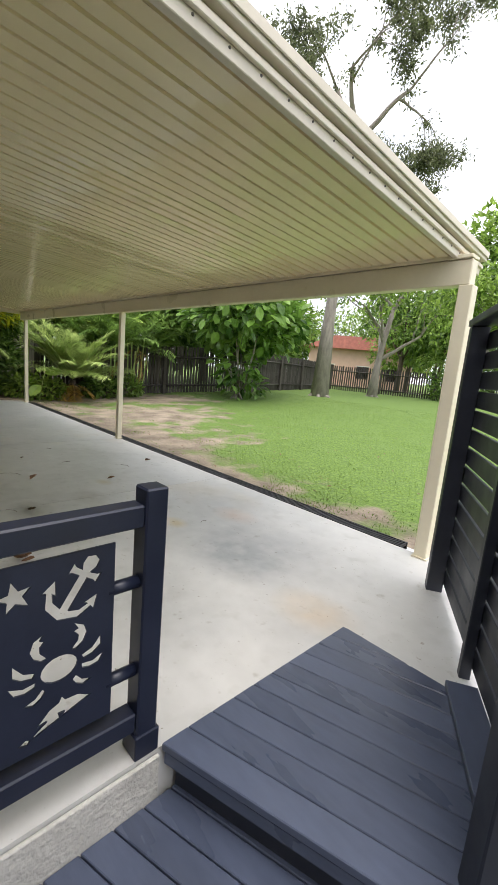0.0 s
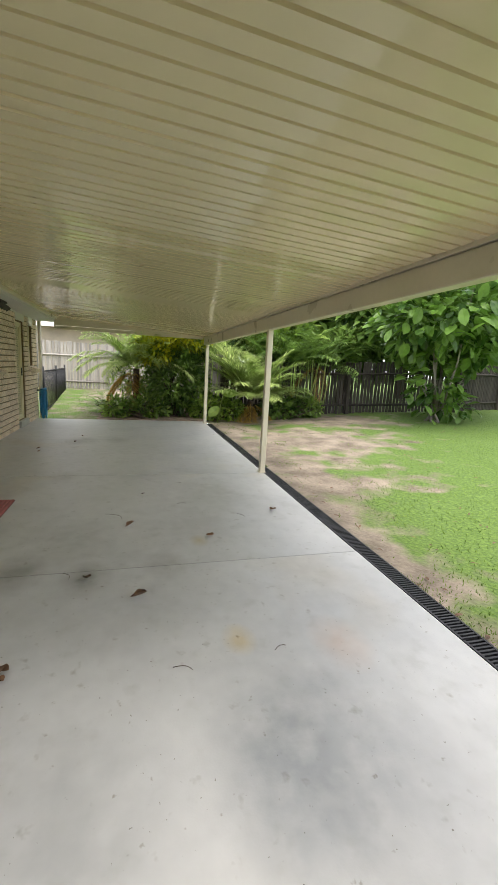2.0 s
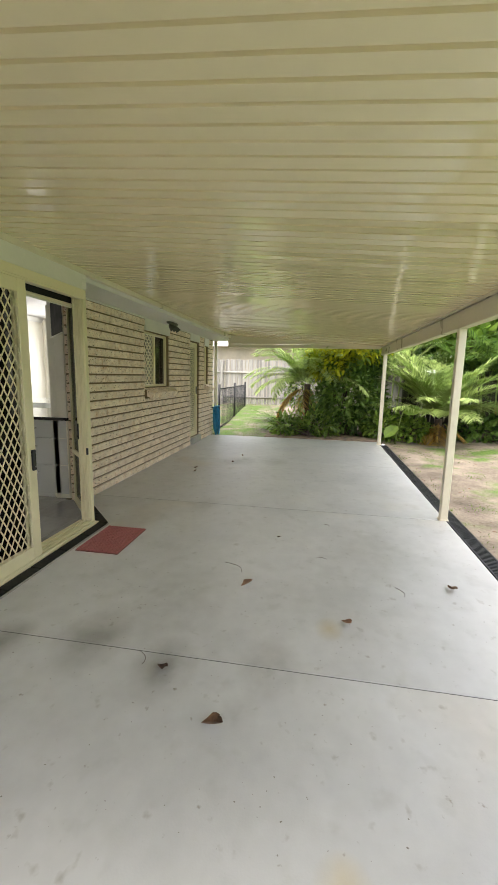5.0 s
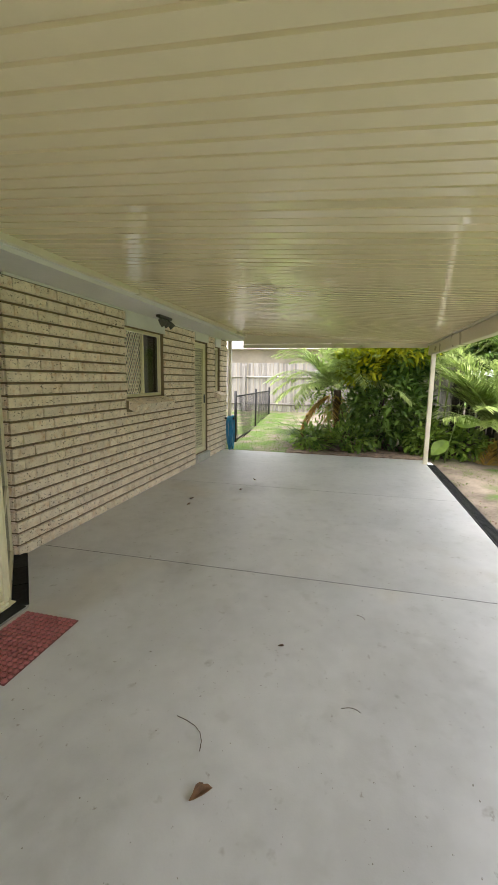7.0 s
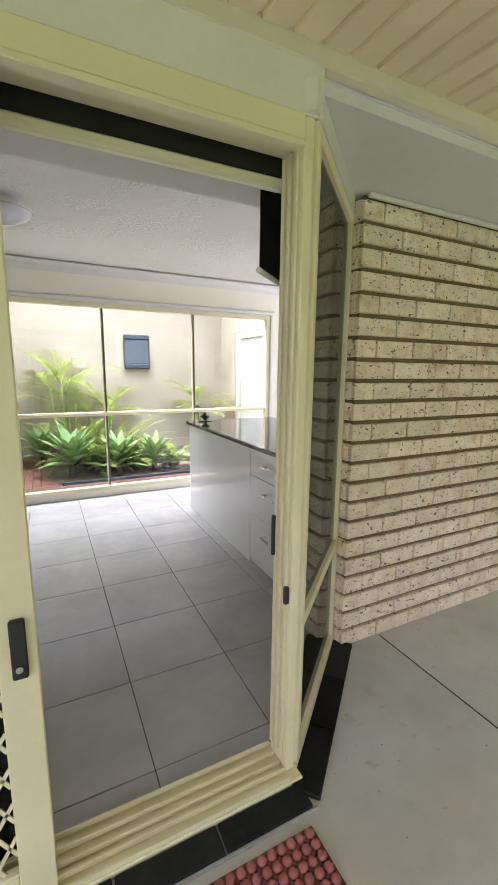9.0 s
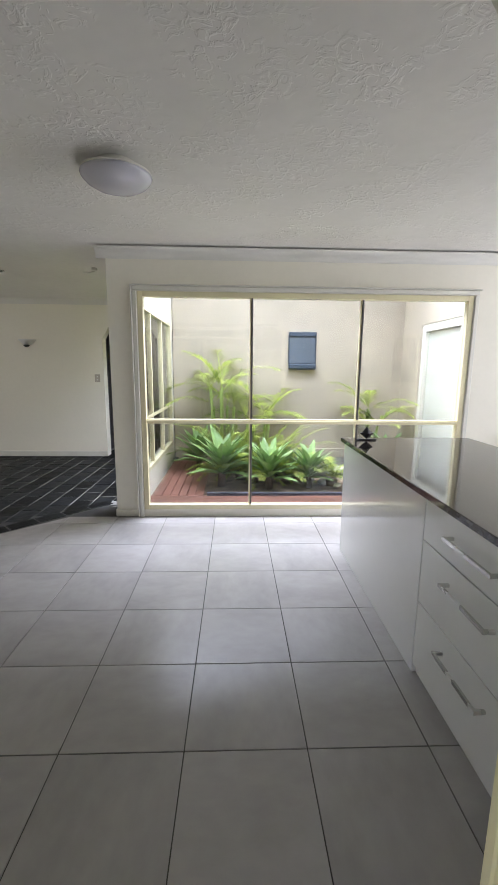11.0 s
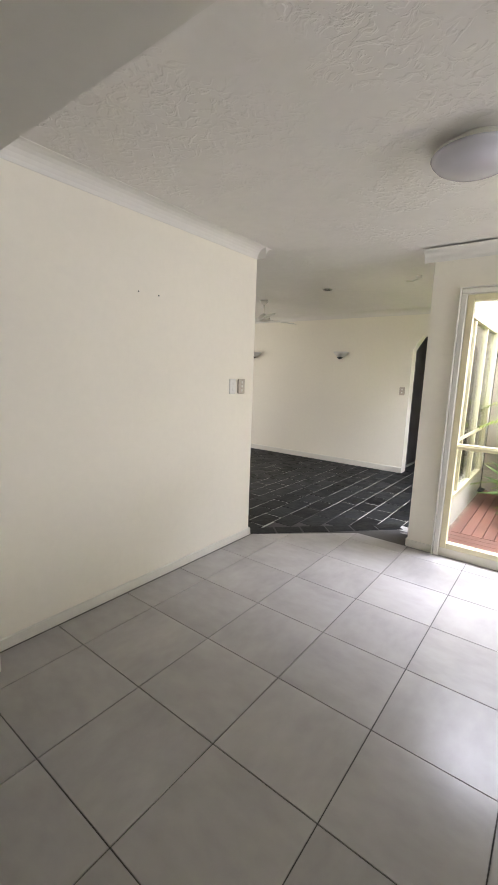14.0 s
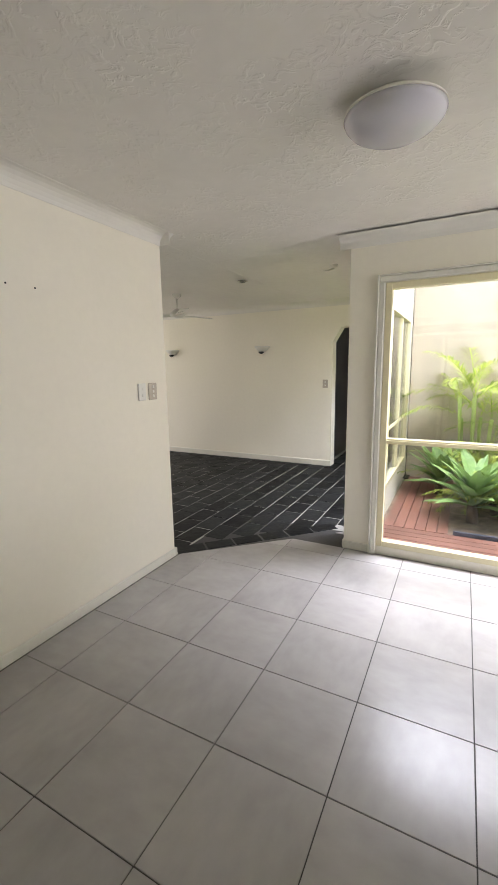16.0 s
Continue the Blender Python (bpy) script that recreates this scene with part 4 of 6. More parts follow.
sash(win, 0.0, 0.32, 0.0, 0.81, 0.035, 0.06, 0.0, "alu", ("frame", "frame", "frame", "frame"))
pane(win, 0.036, 0.284, 0.036, 0.774, 0.02, "dark_glass")
sill = thing("brick_sill", pose(-10.92, -0.43, 1.0), "sloping brick window sill", "sill", kind="structure")
for k in range(5):
    share("brick", me, sill, pose(0.05 + 0.08 * k, 0.04, 0.115, -22))
back_door = thing("door_2", pose(-10.16, -0.51, 0.14), "back door with a primrose diamond grille screen", "door", kind="structure")
sash(back_door, 0.0, 0.61, 0.0, 1.87, 0.045, 0.05, 0.0, "alu", ("frame", "frame", "frame", "frame"))
sash(back_door, 0.047, 0.563, 0.047, 1.822, 0.045, 0.03, 0.01, "alu")
diamond_mesh(back_door, 0.093, 0.517, 0.093, 1.776, 0.02, "alu", 0.045, 0.08)
part("panel", boxed(0.05, 0.56, -0.05, -0.01, 0.01, 1.86), "dark_and_shaded", back_door)
part("handle", boxed(0.06, 0.078, 0.041, 0.06, 0.85, 1.0, bevel=0.003), "black", back_door)
part("step", boxed(0.0, 0.61, 0.0, 0.14, -0.13, -0.005, bevel=0.004), "kerb", back_door)

# spot lamp under the eave
spot = thing("spot_lamp", pose(-8.0, -0.2, 2.165), "dark bronze twin eave spotlights on a bar", "lamp")
part("bar", boxed(-0.17, 0.17, -0.03, 0.03, -0.03, 0.0, bevel=0.005), "dark_and_shaded", spot)
for x in (-0.11, 0.02, 0.13):
    head = bmesh.new()
    lathe(head, [(0.008, 0.05), (0.022, 0.04), (0.034, 0.0), (0.042, -0.045), (0.036, -0.046)], 12)
    bmesh.ops.transform(head, matrix=pose(x, 0.03, -0.085, 35, 20), verts=head.verts)
    part("shade", head, "dark_and_shaded", spot)
    arm = bmesh.new()
    tube(arm, [(x, 0, -0.028), (x, 0.008, -0.05), (x, 0.015, -0.06)], 0.007, 8)
    part("arm", arm, "dark_and_shaded", spot)

# hose on the wall's end
hose = thing("garden_hose", pose(-11.12, -0.28, 0.66), "coiled blue garden hose hanging on the wall", "hose")
for k in range(7):
    bm = bmesh.new()
    w, h = 0.10 + 0.012 * (k % 3), 0.27 + 0.035 * (k % 4)
    pts = []
    for i in range(29):
        a = 2 * math.pi * i / 28
        pts.append((w * math.sin(a) * (1 + 0.25 * math.cos(a)), 0.018 * (k - 3), -h + h * math.cos(a) + 0.005 * k))
    tube(bm, pts, 0.011, 6, caps=False)
    part("coil", bm, "hose", hose)
bm = bmesh.new()
tube(bm, [(0, -0.12, -0.03), (0, 0.08, -0.03)], 0.02, 8)
part("hook", bm, "black", hose)
pipe = thing("downpipe", pose(-11.31, -0.36, 0.0), "cream downpipe at the wall's end", "pipe", kind="structure")
bm = bmesh.new()
tube(bm, [(0, 0, 0), (0, 0, 2.16)], 0.04, 12)
part("pipe", bm, "cream", pipe)

# ---- kitchen and dining room ----
island = thing("kitchen_island", pose(-5.75, -2.82, FLOOR), "white gloss kitchen island with drawers", "cabinet")
part("end_panel", boxed(-0.95, -0.004, 0.0, 0.02, 0.0, 0.855, bevel=0.002), "cabinet", island)
part("body", boxed(-0.95, -0.022, 0.022, 2.25, 0.0, 0.855), "cabinet", island)
part("side_panel", boxed(-0.02, 0.0, 0.021, 1.365, 0.0, 0.855, bevel=0.002), "cabinet", island)
for z0, z1 in ((0.665, 0.852), (0.37, 0.66), (0.05, 0.365)):
    d = part("drawer", boxed(-0.02, 0.0, 1.37, 2.25, z0, z1, bevel=0.002), "cabinet", island)
    h = bmesh.new()
    zc = z1 - 0.085
    box(h, 0.0, 0.032, 1.60, 1.612, zc - 0.006, zc + 0.006)
    box(h, 0.0, 0.032, 1.888, 1.90, zc - 0.006, zc + 0.006)
    box(h, 0.032, 0.042, 1.60, 1.90, zc - 0.007, zc + 0.007)
    part("handle", h, "chrome", d, "brushed steel bar handle")
top = thing("island_worktop", pose(-5.75, -2.82, FLOOR + 0.858), "polished black stone island worktop", "worktop")
part("slab", boxed(-0.97, 0.02, -0.03, 2.28, 0.0, 0.03, bevel=0.003), "stone_top", top)
tapd = thing("worktop_ornament", pose(-5.89, -2.73, FLOOR + 0.889), "small black folded ornament on the worktop", "ornament")
bm = bmesh.new()
bmesh.ops.create_cone(bm, segments=4, radius1=0.055, radius2=0.0, depth=0.05, cap_ends=True, matrix=pose(0, 0, 0.03, 180))
bmesh.ops.create_cone(bm, segments=4, radius1=0.04, radius2=0.0, depth=0.045, cap_ends=True, matrix=pose(0, 0, 0.078, 0))
box(bm, -0.07, 0.07, -0.012, 0.012, 0.0, 0.008)
part("body", bm, "black", tapd)
counter = thing("back_counter", pose(-7.2, -3.5, FLOOR), "white kitchen counter against the wall", "cabinet")
part("body", boxed(-1.8, -0.6, 0.0, 2.6, 0.0, 0.86, bevel=0.004), "cabinet", counter)

# courtyard window
cw = thing("window_3", pose(-7.06, -3.62, 0.09), "wide courtyard window with primrose mullions and a transom", "window", kind="structure")
sash(cw, 0.0, 3.0, 0.0, 1.99, 0.045, 0.07, 0.0, "alu", ("frame", "frame", "frame", "frame"))
part("transom", boxed(0.046, 2.954, 0.005, 0.06, 0.825, 0.866, bevel=0.003), "alu", cw)
part("transom_bead", boxed(0.046, 2.954, 0.0605, 0.07, 0.838, 0.853, bevel=0.002), "alu", cw)
for x in (0.99, 1.985):
    part("mullion", boxed(x - 0.004, x + 0.012, 0.012, 0.055, 0.046, 0.824, bevel=0.003), "dark_and_shaded", cw)
    part("mullion", boxed(x - 0.004, x + 0.012, 0.012, 0.055, 0.867, 1.944, bevel=0.003), "dark_and_shaded", cw)
    part("mullion_bead", boxed(x + 0.0125, x + 0.024, 0.012, 0.05, 0.046, 0.824, bevel=0.002), "alu", cw)
    part("mullion_bead", boxed(x + 0.0125, x + 0.024, 0.012, 0.05, 0.867, 1.944, bevel=0.002), "alu", cw)
for a, b in ((0.046, 0.985), (1.015, 1.98), (2.01, 2.954)):
    pane(cw, a, b, 0.046, 0.824, 0.03, "yard_glass")
    pane(cw, a, b, 0.867, 1.944, 0.03, "yard_glass")
casing = thing("trim_window", pose(-7.06, -3.555, 0.0), "white moulded casing round the courtyard window", "trim", kind="structure")
for d in ((3.004, 3.044, 0.0, 0.02, 0.0, 2.084), (-0.044, -0.004, 0.0, 0.02, 0.0, 2.084), (-0.044, 3.044, 0.0, 0.02, 2.086, 2.124)):
    part("casing", boxed(*d, bevel=0.006), "white_trim", casing)
for d in ((3.046, 3.057, 0.0, 0.03, 0.0, 2.136), (-0.06, 3.044, 0.0, 0.03, 2.126, 2.136)):
    part("moulding", boxed(*d, bevel=0.005), "white_trim", casing)
# skirting boards and cornices
bm = bmesh.new()
box(bm, -2.634, -2.62, -2.835, -0.72, FLOOR, FLOOR + 0.065, bevel=0.004)
box(bm, -2.634, -2.49, -2.85, -2.836, FLOOR, FLOOR + 0.065, bevel=0.004)
box(bm, -3.998, -3.795, -3.56, -3.546, FLOOR, FLOOR + 0.065, bevel=0.004)
box(bm, -3.799, -3.785, -3.9, -3.561, FLOOR, FLOOR + 0.065, bevel=0.004)
box(bm, -2.88, 3.2, -6.32, -6.306, FLOOR, FLOOR + 0.085, bevel=0.004)
setting("baseboard", bm, "white_trim", "low cream skirting boards", "skirting")


def cornice(bm, a, b, into, z=ROOM_H, r=0.085):
    """A coved moulding from a to b; into points to the room."""
    a, b, into = Vector((*a, 0)), Vector((*b, 0)), Vector((*into, 0))
    prof = [(0.0, -r)] + [(r - r * math.cos(t) * 0.96, -r + r * math.sin(t) * 0.96) for t in [math.pi / 2 * k / 6 for k in range(7)]] + [(r, -0.001), (0.0, -0.001)]
    rows = [[bm.verts.new(p + into * u + Vector((0, 0, z + v))) for u, v in prof] for p in (a, b)]
    for i in range(len(prof)):
        j = (i + 1) % len(prof)
        bm.faces.new((rows[0][i], rows[0][j], rows[1][j], rows[1][i]))
    bm.faces.new(rows[0])
    bm.faces.new(list(reversed(rows[1])))
    bmesh.ops.recalc_face_normals(bm, faces=bm.faces)


bm = bmesh.new()
cornice(bm, (-2.62, -0.685), (-2.62, -2.83), (-1, 0))
cornice(bm, (-2.705, -2.83), (-2.415, -2.83), (0, -1))
cornice(bm, (-9.6, -3.56), (-3.72, -3.56), (0, 1), z=ROOM_H - 0.012)
cornice(bm, (-3.80, -3.56), (-3.80, -6.3), (1, 0))
cornice(bm, (-3.7, -6.32), (3.2, -6.32), (0, 1))
setting("cornice", bm, "cornice", "white coved cornice where walls meet the ceiling", "cornice")
arch = thing("trim_bay", pose(-2.74, -0.60, FLOOR), "cream moulded casing at the bay opening", "trim", kind="structure")
part("casing", boxed(-0.028, 0.0, -0.12, -0.05, 0.0, 2.08, bevel=0.005), "white_trim", arch)
part("reveal", boxed(-0.012, -0.001, -0.049, 0.19, 0.0, 2.06, bevel=0.003), "alu", arch)
part("bead", boxed(-0.042, -0.029, -0.118, -0.09, 0.0, 2.06, bevel=0.004), "white_trim", arch)
cord = thing("blind_cord", pose(-2.80, -0.5, 0), "white beaded blind cord on a cleat", "cord")
bm = bmesh.new()
tube(bm, [(0, 0, 2.0), (0.01, 0, 1.4), (0.015, 0.0, 0.66)], 0.0025, 5)
tube(bm, [(0, 0.03, 2.0), (0.015, 0.03, 1.4), (0.02, 0.005, 0.66)], 0.0025, 5)
part("cord", bm, "white_trim", cord)
part("cleat", boxed(0.005, 0.04, -0.008, 0.012, 0.62, 0.66, bevel=0.003), "chrome", cord)

light = thing("ceiling_light", pose(-4.31, -2.09, ROOM_H), "round frosted glass oyster ceiling light", "lamp")
bm = bmesh.new()
lathe(bm, [(0.08, -0.001), (0.10, -0.002), (0.105, -0.046), (0.178, -0.05), (0.182, -0.06)], 40)
part("rim", bm, "white_trim", light)
bm = bmesh.new()
lathe(bm, [(0.179, -0.0605), (0.172, -0.074), (0.152, -0.094), (0.118, -0.112), (0.07, -0.124), (0.02, -0.129), (0.001, -0.129)], 40)
part("bowl", bm, "lamp_glass", light)
down = thing("downlight", pose(-2.38, -4.52, ROOM_H), "small recessed ceiling downlight", "lamp")
bm = bmesh.new()
lathe(bm, [(0.03, -0.001), (0.055, -0.002), (0.056, -0.01), (0.04, -0.014), (0.036, -0.004)], 20)
part("ring", bm, "chrome", down)
bm = bmesh.new()
lathe(bm, [(0.034, -0.0045), (0.030, -0.012), (0.001, -0.013)], 16)
part("bulb", bm, "dark_and_shaded", down)
smoke = thing("ceiling_sensor", pose(-3.45, -4.35, ROOM_H), "small white ceiling fitting with an arm", "fitting")
bm = bmesh.new()
tube(bm, [(0, 0, 0), (0, 0, -0.03)], 0.03, 12)
part("base", bm, "switch", smoke)
bm = bmesh.new()
tube(bm, [(0, 0, -0.031), (0.05, 0.03, -0.055), (0.10, 0.05, -0.05)], 0.007, 8)
part("arm", bm, "switch", smoke)

fan = thing("ceiling_fan", pose(-1.28, -4.80, ROOM_H), "white three-blade ceiling fan on a short rod", "fan")
bm = bmesh.new()
lathe(bm, [(0.055, 0.0), (0.06, -0.02), (0.03, -0.05), (0.012, -0.06)], 16)
part("canopy", bm, "switch", fan)
bm = bmesh.new()
tube(bm, [(0, 0, -0.05), (0, 0, -0.2)], 0.012, 10)
part("rod", bm, "switch", fan)
bm = bmesh.new()
lathe(bm, [(0.02, -0.18), (0.05, -0.2), (0.09, -0.235), (0.095, -0.265), (0.06, -0.285), (0.001, -0.29)], 20)
part("motor", bm, "switch", fan)
for a in (15, 135, 255):
    bm = boxed(0.08, 0.58, -0.055, 0.055, -0.004, 0.004, bevel=0.003, m=pose(0, 0, -0.255, 0, 0, a) @ pose(0, 0, 0, 12))
    part("blade", bm, "switch", fan)
for x in (-1.76, -0.02):
    lamp = thing("wall_sconce", pose(x, -6.32, 1.80), "half-bowl frosted wall sconce with a dark base", "lamp", group="wall sconces")
    bm = bmesh.new()
    prof = [(0.02, -0.055), (0.05, -0.045), (0.09, -0.015), (0.125, 0.02), (0.13, 0.035), (0.12, 0.036)]
    rings = [[bm.verts.new((r * math.cos(math.pi * k / 14), r * math.sin(math.pi * k / 14), z)) for k in range(15)] for r, z in prof]
    for a, b in zip(rings, rings[1:]):
        for k in range(14):
            bm.faces.new((a[k], a[k + 1], b[k + 1], b[k])).smooth = True
    part("bowl", bm, "switch", lamp)
    bm = bmesh.new()
    lathe(bm, [(0.001, -0.085), (0.025, -0.075), (0.05, -0.05), (0.03, -0.045)], 14)
    bmesh.ops.transform(bm, matrix=pose(0, 0.055, 0), verts=bm.verts)
    part("base", bm, "black", lamp)


def switch_plate(x, y, z, turn, w, h, mat_name, label, rockers):
    sw = thing("wall_switch", pose(x, y, z, 0, 0, turn), label, "switch")
    part("plate", boxed(-w / 2, w / 2, 0.0, 0.012, -h / 2, h / 2, bevel=0.004), mat_name, sw)
    for k in range(rockers):
        zz = (k - (rockers - 1) / 2) * h / (rockers + 0.6)
        part("rocker", boxed(-0.008, 0.008, 0.0125, 0.017, zz - 0.01, zz + 0.01, bevel=0.002), "switch", sw)


switch_plate(-2.62, -2.555, 1.345, 90, 0.075, 0.118, "switch", "white light switch plate with two rockers", 2)
switch_plate(-2.62, -2.665, 1.345, 90, 0.085, 0.118, "beige_switch", "beige control plate with three rockers", 3)
switch_plate(-2.78, -6.32, 1.26, 0, 0.08, 0.12, "beige_switch", "beige switch plate beside the passage", 2)
for y in (-1.66, -1.815):
    hole = thing("screw_hole", pose(-2.62, y, 1.915, 0, -90), "small dark screw hole in the wall", "screw hole")
    bm = bmesh.new()
    lathe(bm, [(0.005, 0.0), (0.005, 0.002), (0.001, 0.0022)], 8)
    part("plug", bm, "black", hole)
# chamfered head of the passage opening
bm = bmesh.new()
extrude_outline(bm, [(-2.88, 2.06), (-2.88, 1.86), (-3.0, 2.06)], 0.18, Matrix.Translation((0, -6.5, 0)))
extrude_outline(bm, [(-3.72, 2.06), (-3.6, 2.06), (-3.72, 1.86)], 0.18, Matrix.Translation((0, -6.5, 0)))
setting("trim_passage", bm, "plaster", "angled corners of the passage opening", "trim")

# living room side glazing to the courtyard
sg = thing("window_4", pose(-3.9, -6.1, 0.26, 0, 0, 90), "side windows between living room and courtyard", "window", kind="structure")
sash(sg, 0.0, 2.15, 0.0, 1.82, 0.05, 0.06, 0.0, "alu", ("frame", "frame", "frame", "frame"))
for x in (0.7, 1.42):
    part("mullion", boxed(x - 0.02, x + 0.02, 0.0, 0.05, 0.05, 1.77, bevel=0.003), "alu", sg)
part("transom", boxed(0.05, 2.1, 0.051, 0.06, 0.6, 0.64, bevel=0.003), "alu", sg)
pane(sg, 0.05, 2.1, 0.05, 1.77, 0.02)
cd = thing("door_3", pose(-7.6, -5.65, 0.1, 0, 0, 90), "white framed glazed door to the courtyard", "door", kind="structure")
sash(cd, 0.0, 1.4, 0.0, 1.95, 0.1, 0.08, -0.04, "white_trim", ("frame", "frame", "frame", "frame"))
pane(cd, 0.1, 1.3, 0.1, 1.85, 0.0)
part("curtain", boxed(0.102, 1.298, 0.02, 0.026, 0.102, 1.848), "cornice", cd, "pale curtain behind the glass")
# ---- garden ----
M["leaf_fig"] = leaf_material("glossy_broad_leaf", (0.06, 0.15, 0.028), (0.24, 0.42, 0.075), 0.3)
M["leaf_mid"] = leaf_material("mid_green_leaf", (0.11, 0.22, 0.04), (0.38, 0.55, 0.10), 0.4)
M["leaf_dark"] = leaf_material("dark_green_leaf", (0.06, 0.14, 0.03), (0.25, 0.40, 0.08), 0.45)
M["leaf_gold"] = leaf_material("golden_green_leaf", (0.26, 0.40, 0.025), (0.74, 0.72, 0.05), 0.4)
M["leaf_palm"] = leaf_material("palm_leaf", (0.32, 0.48, 0.11), (0.70, 0.82, 0.32), 0.4)
M["leaf_gum"] = leaf_material("grey_green_leaf", (0.10, 0.12, 0.06), (0.22, 0.25, 0.12), 0.5)
M["leaf_agave"] = leaf_material("pale_agave_leaf", (0.15, 0.30, 0.09), (0.36, 0.54, 0.20), 0.4, 0.12)
M["leaf_fern"] = leaf_material("yellow_green_fern", (0.26, 0.38, 0.06), (0.58, 0.66, 0.14), 0.45)
M["grass"] = leaf_material("grass_blade", (0.11, 0.205, 0.03), (0.245, 0.36, 0.065), 0.5)
M["dead_frond"] = leaf_material("dead_frond", (0.40, 0.22, 0.05), (0.72, 0.48, 0.12), 0.7)

OVAL = ((0.0, 0.03), (0.22, 0.34), (0.55, 0.5), (0.82, 0.34), (1.0, 0.02))
LANCE = ((0.0, 0.06), (0.4, 0.5), (1.0, 0.02))
BLADE = ((0.0, 0.5), (0.55, 0.42), (1.0, 0.03))


def leaf_part(name, items, outline, mat, parent=None, fold=0.25, droop=0.2, label=""):
    """Many leaves as one part. An item: base, direction, up, length, width."""
    verts, faces = [], []
    for base, d, up, ln, wd in items:
        d = d.normalized()
        s = d.cross(up)
        s = s.normalized() if s.length > 1e-4 else Vector((1, 0, 0))
        u = s.cross(d)
        k0 = len(verts)
        for t, h in outline:
            mid = base + d * (ln * t) - u * (droop * ln * t * t)
            verts += [mid - s * (h * wd) + u * (fold * h * wd), mid, mid + s * (h * wd) + u * (fold * h * wd)]
        for i in range(len(outline) - 1):
            a = k0 + 3 * i
            faces += [(a, a + 1, a + 4, a + 3), (a + 1, a + 2, a + 5, a + 4)]
    me = bpy.data.meshes.new(name)
    me.from_pydata(verts, [], faces)
    me.materials.append(M[mat])
    ob = new(name, me)
    ob.parent = parent
    return tagged(ob, label)


def rand_dir(r, up=0.0):
    a, z = r.uniform(0, 2 * math.pi), r.uniform(-1, 1)
    q = math.sqrt(1 - z * z)
    return (Vector((q * math.cos(a), q * math.sin(a), z)) + Vector((0, 0, up))).normalized()


def blob_leaves(r, blobs, count, length, width, up=0.1, shell=0.55):
    """Leaves through and around some ellipsoids (centre, radii)."""
    items = []
    weights = [b[1][0] * b[1][1] * b[1][2] for b in blobs]
    for _ in range(count):
        c, rad = r.choices(blobs, weights)[0]
        d = rand_dir(r)
        k = r.uniform(shell, 1.0) ** 0.7 * (1 + 0.18 * noise.noise(d * 2.3 + Vector(c)))
        p = Vector(c) + Vector((d.x * rad[0], d.y * rad[1], d.z * rad[2])) * k
        out = (d + rand_dir(r) * 0.9 + Vector((0, 0, up))).normalized()
        s = r.uniform(0.6, 1.15)
        items.append((p, out, (Vector((0, 0, 1)) + rand_dir(r) * 0.6).normalized(), length * s, width * s))
    return items


def branch(bm, r, p, d, length, radius, depth, tips, spread=0.55, wander=0.18):
    pts, rad = [p.copy()], [radius]
    n_ = 5
    for i in range(n_):
        d = (d + rand_dir(r) * wander).normalized()
        p = p + d * (length / n_)
        pts.append(p.copy())
        rad.append(radius * (1 - 0.45 * (i + 1) / n_))
    tube(bm, pts, rad, 7 if radius > 0.03 else 4, caps=False)
    if depth == 0:
        tips.append((p, d))
        return
    for k in range(r.choice((2, 3, 3))):
        branch(bm, r, pts[-1] if k else pts[-2], (d + rand_dir(r, 0.25) * spread * 1.4).normalized(), length * r.uniform(0.55, 0.8), rad[-1] * 0.75, depth - 1, tips, spread, wander)
    tips.append((p, d))


def gum_tree(x, y, lean, height, radius, label, seed, leaves=3200, fork=False, limb=0.22, bark="bark", leaf="leaf_gum", size=0.22, crown=1.1, depth=3):
    r = random.Random(seed)
    tree = thing("tree", pose(x, y, ground_z(x, y) - 0.05), label, "tree", group="lawn trees")
    bm, tips = bmesh.new(), []
    pts = [Vector((0, 0, 0)), Vector((lean[0] * 0.12, lean[1] * 0.12, height * 0.18)), Vector((lean[0] * 0.45, lean[1] * 0.45, height * 0.36)), Vector((lean[0], lean[1], height * 0.55))]
    tube(bm, pts, [radius * 1.7, radius, radius * 0.82, radius * 0.6], 12)
    for a in range(6):
        w = Vector((math.cos(a * 1.05), math.sin(a * 1.05), 0))
        tube(bm, [w * radius * 2.5, w * radius * 1.2 + Vector((0, 0, 0.1)), Vector((0, 0, 0.5))], [0.03, radius * 0.5, radius * 0.4], 6, caps=False)
    part("trunk", bm, bark, tree)
    for k in range(4):
        limbs = bmesh.new()
        d = Vector((math.cos(k * 1.6 + seed), math.sin(k * 1.6 + seed), 1.1)).normalized()
        branch(limbs, r, pts[-1 if k % 2 else -2].copy() if k else pts[-1].copy(), d, height * limb, radius * 0.5, depth, tips)
        part("limb", limbs, bark, tree)
    if fork:
        for k in range(3):
            limbs = bmesh.new()
            d = Vector((math.cos(k * 2.1 + 0.4), math.sin(k * 2.1 + 0.4), 1.0)).normalized()
            branch(limbs, r, pts[1].lerp(pts[2], 0.3 + 0.3 * k), d, 2.2, radius * 0.6, 2, tips)
            part("limb", limbs, bark, tree)
    items = []
    for _ in range(leaves):
        p, d = r.choice(tips)
        q = p + rand_dir(r) * r.uniform(0, crown) + Vector((0, 0, -0.1))
        items.append((q, (rand_dir(r) + Vector((0, 0, -0.6))).normalized(), rand_dir(r), size * r.uniform(0.6, 1.2), size * 0.38))
    leaf_part("crown", items, LANCE, leaf, tree)
    return tree


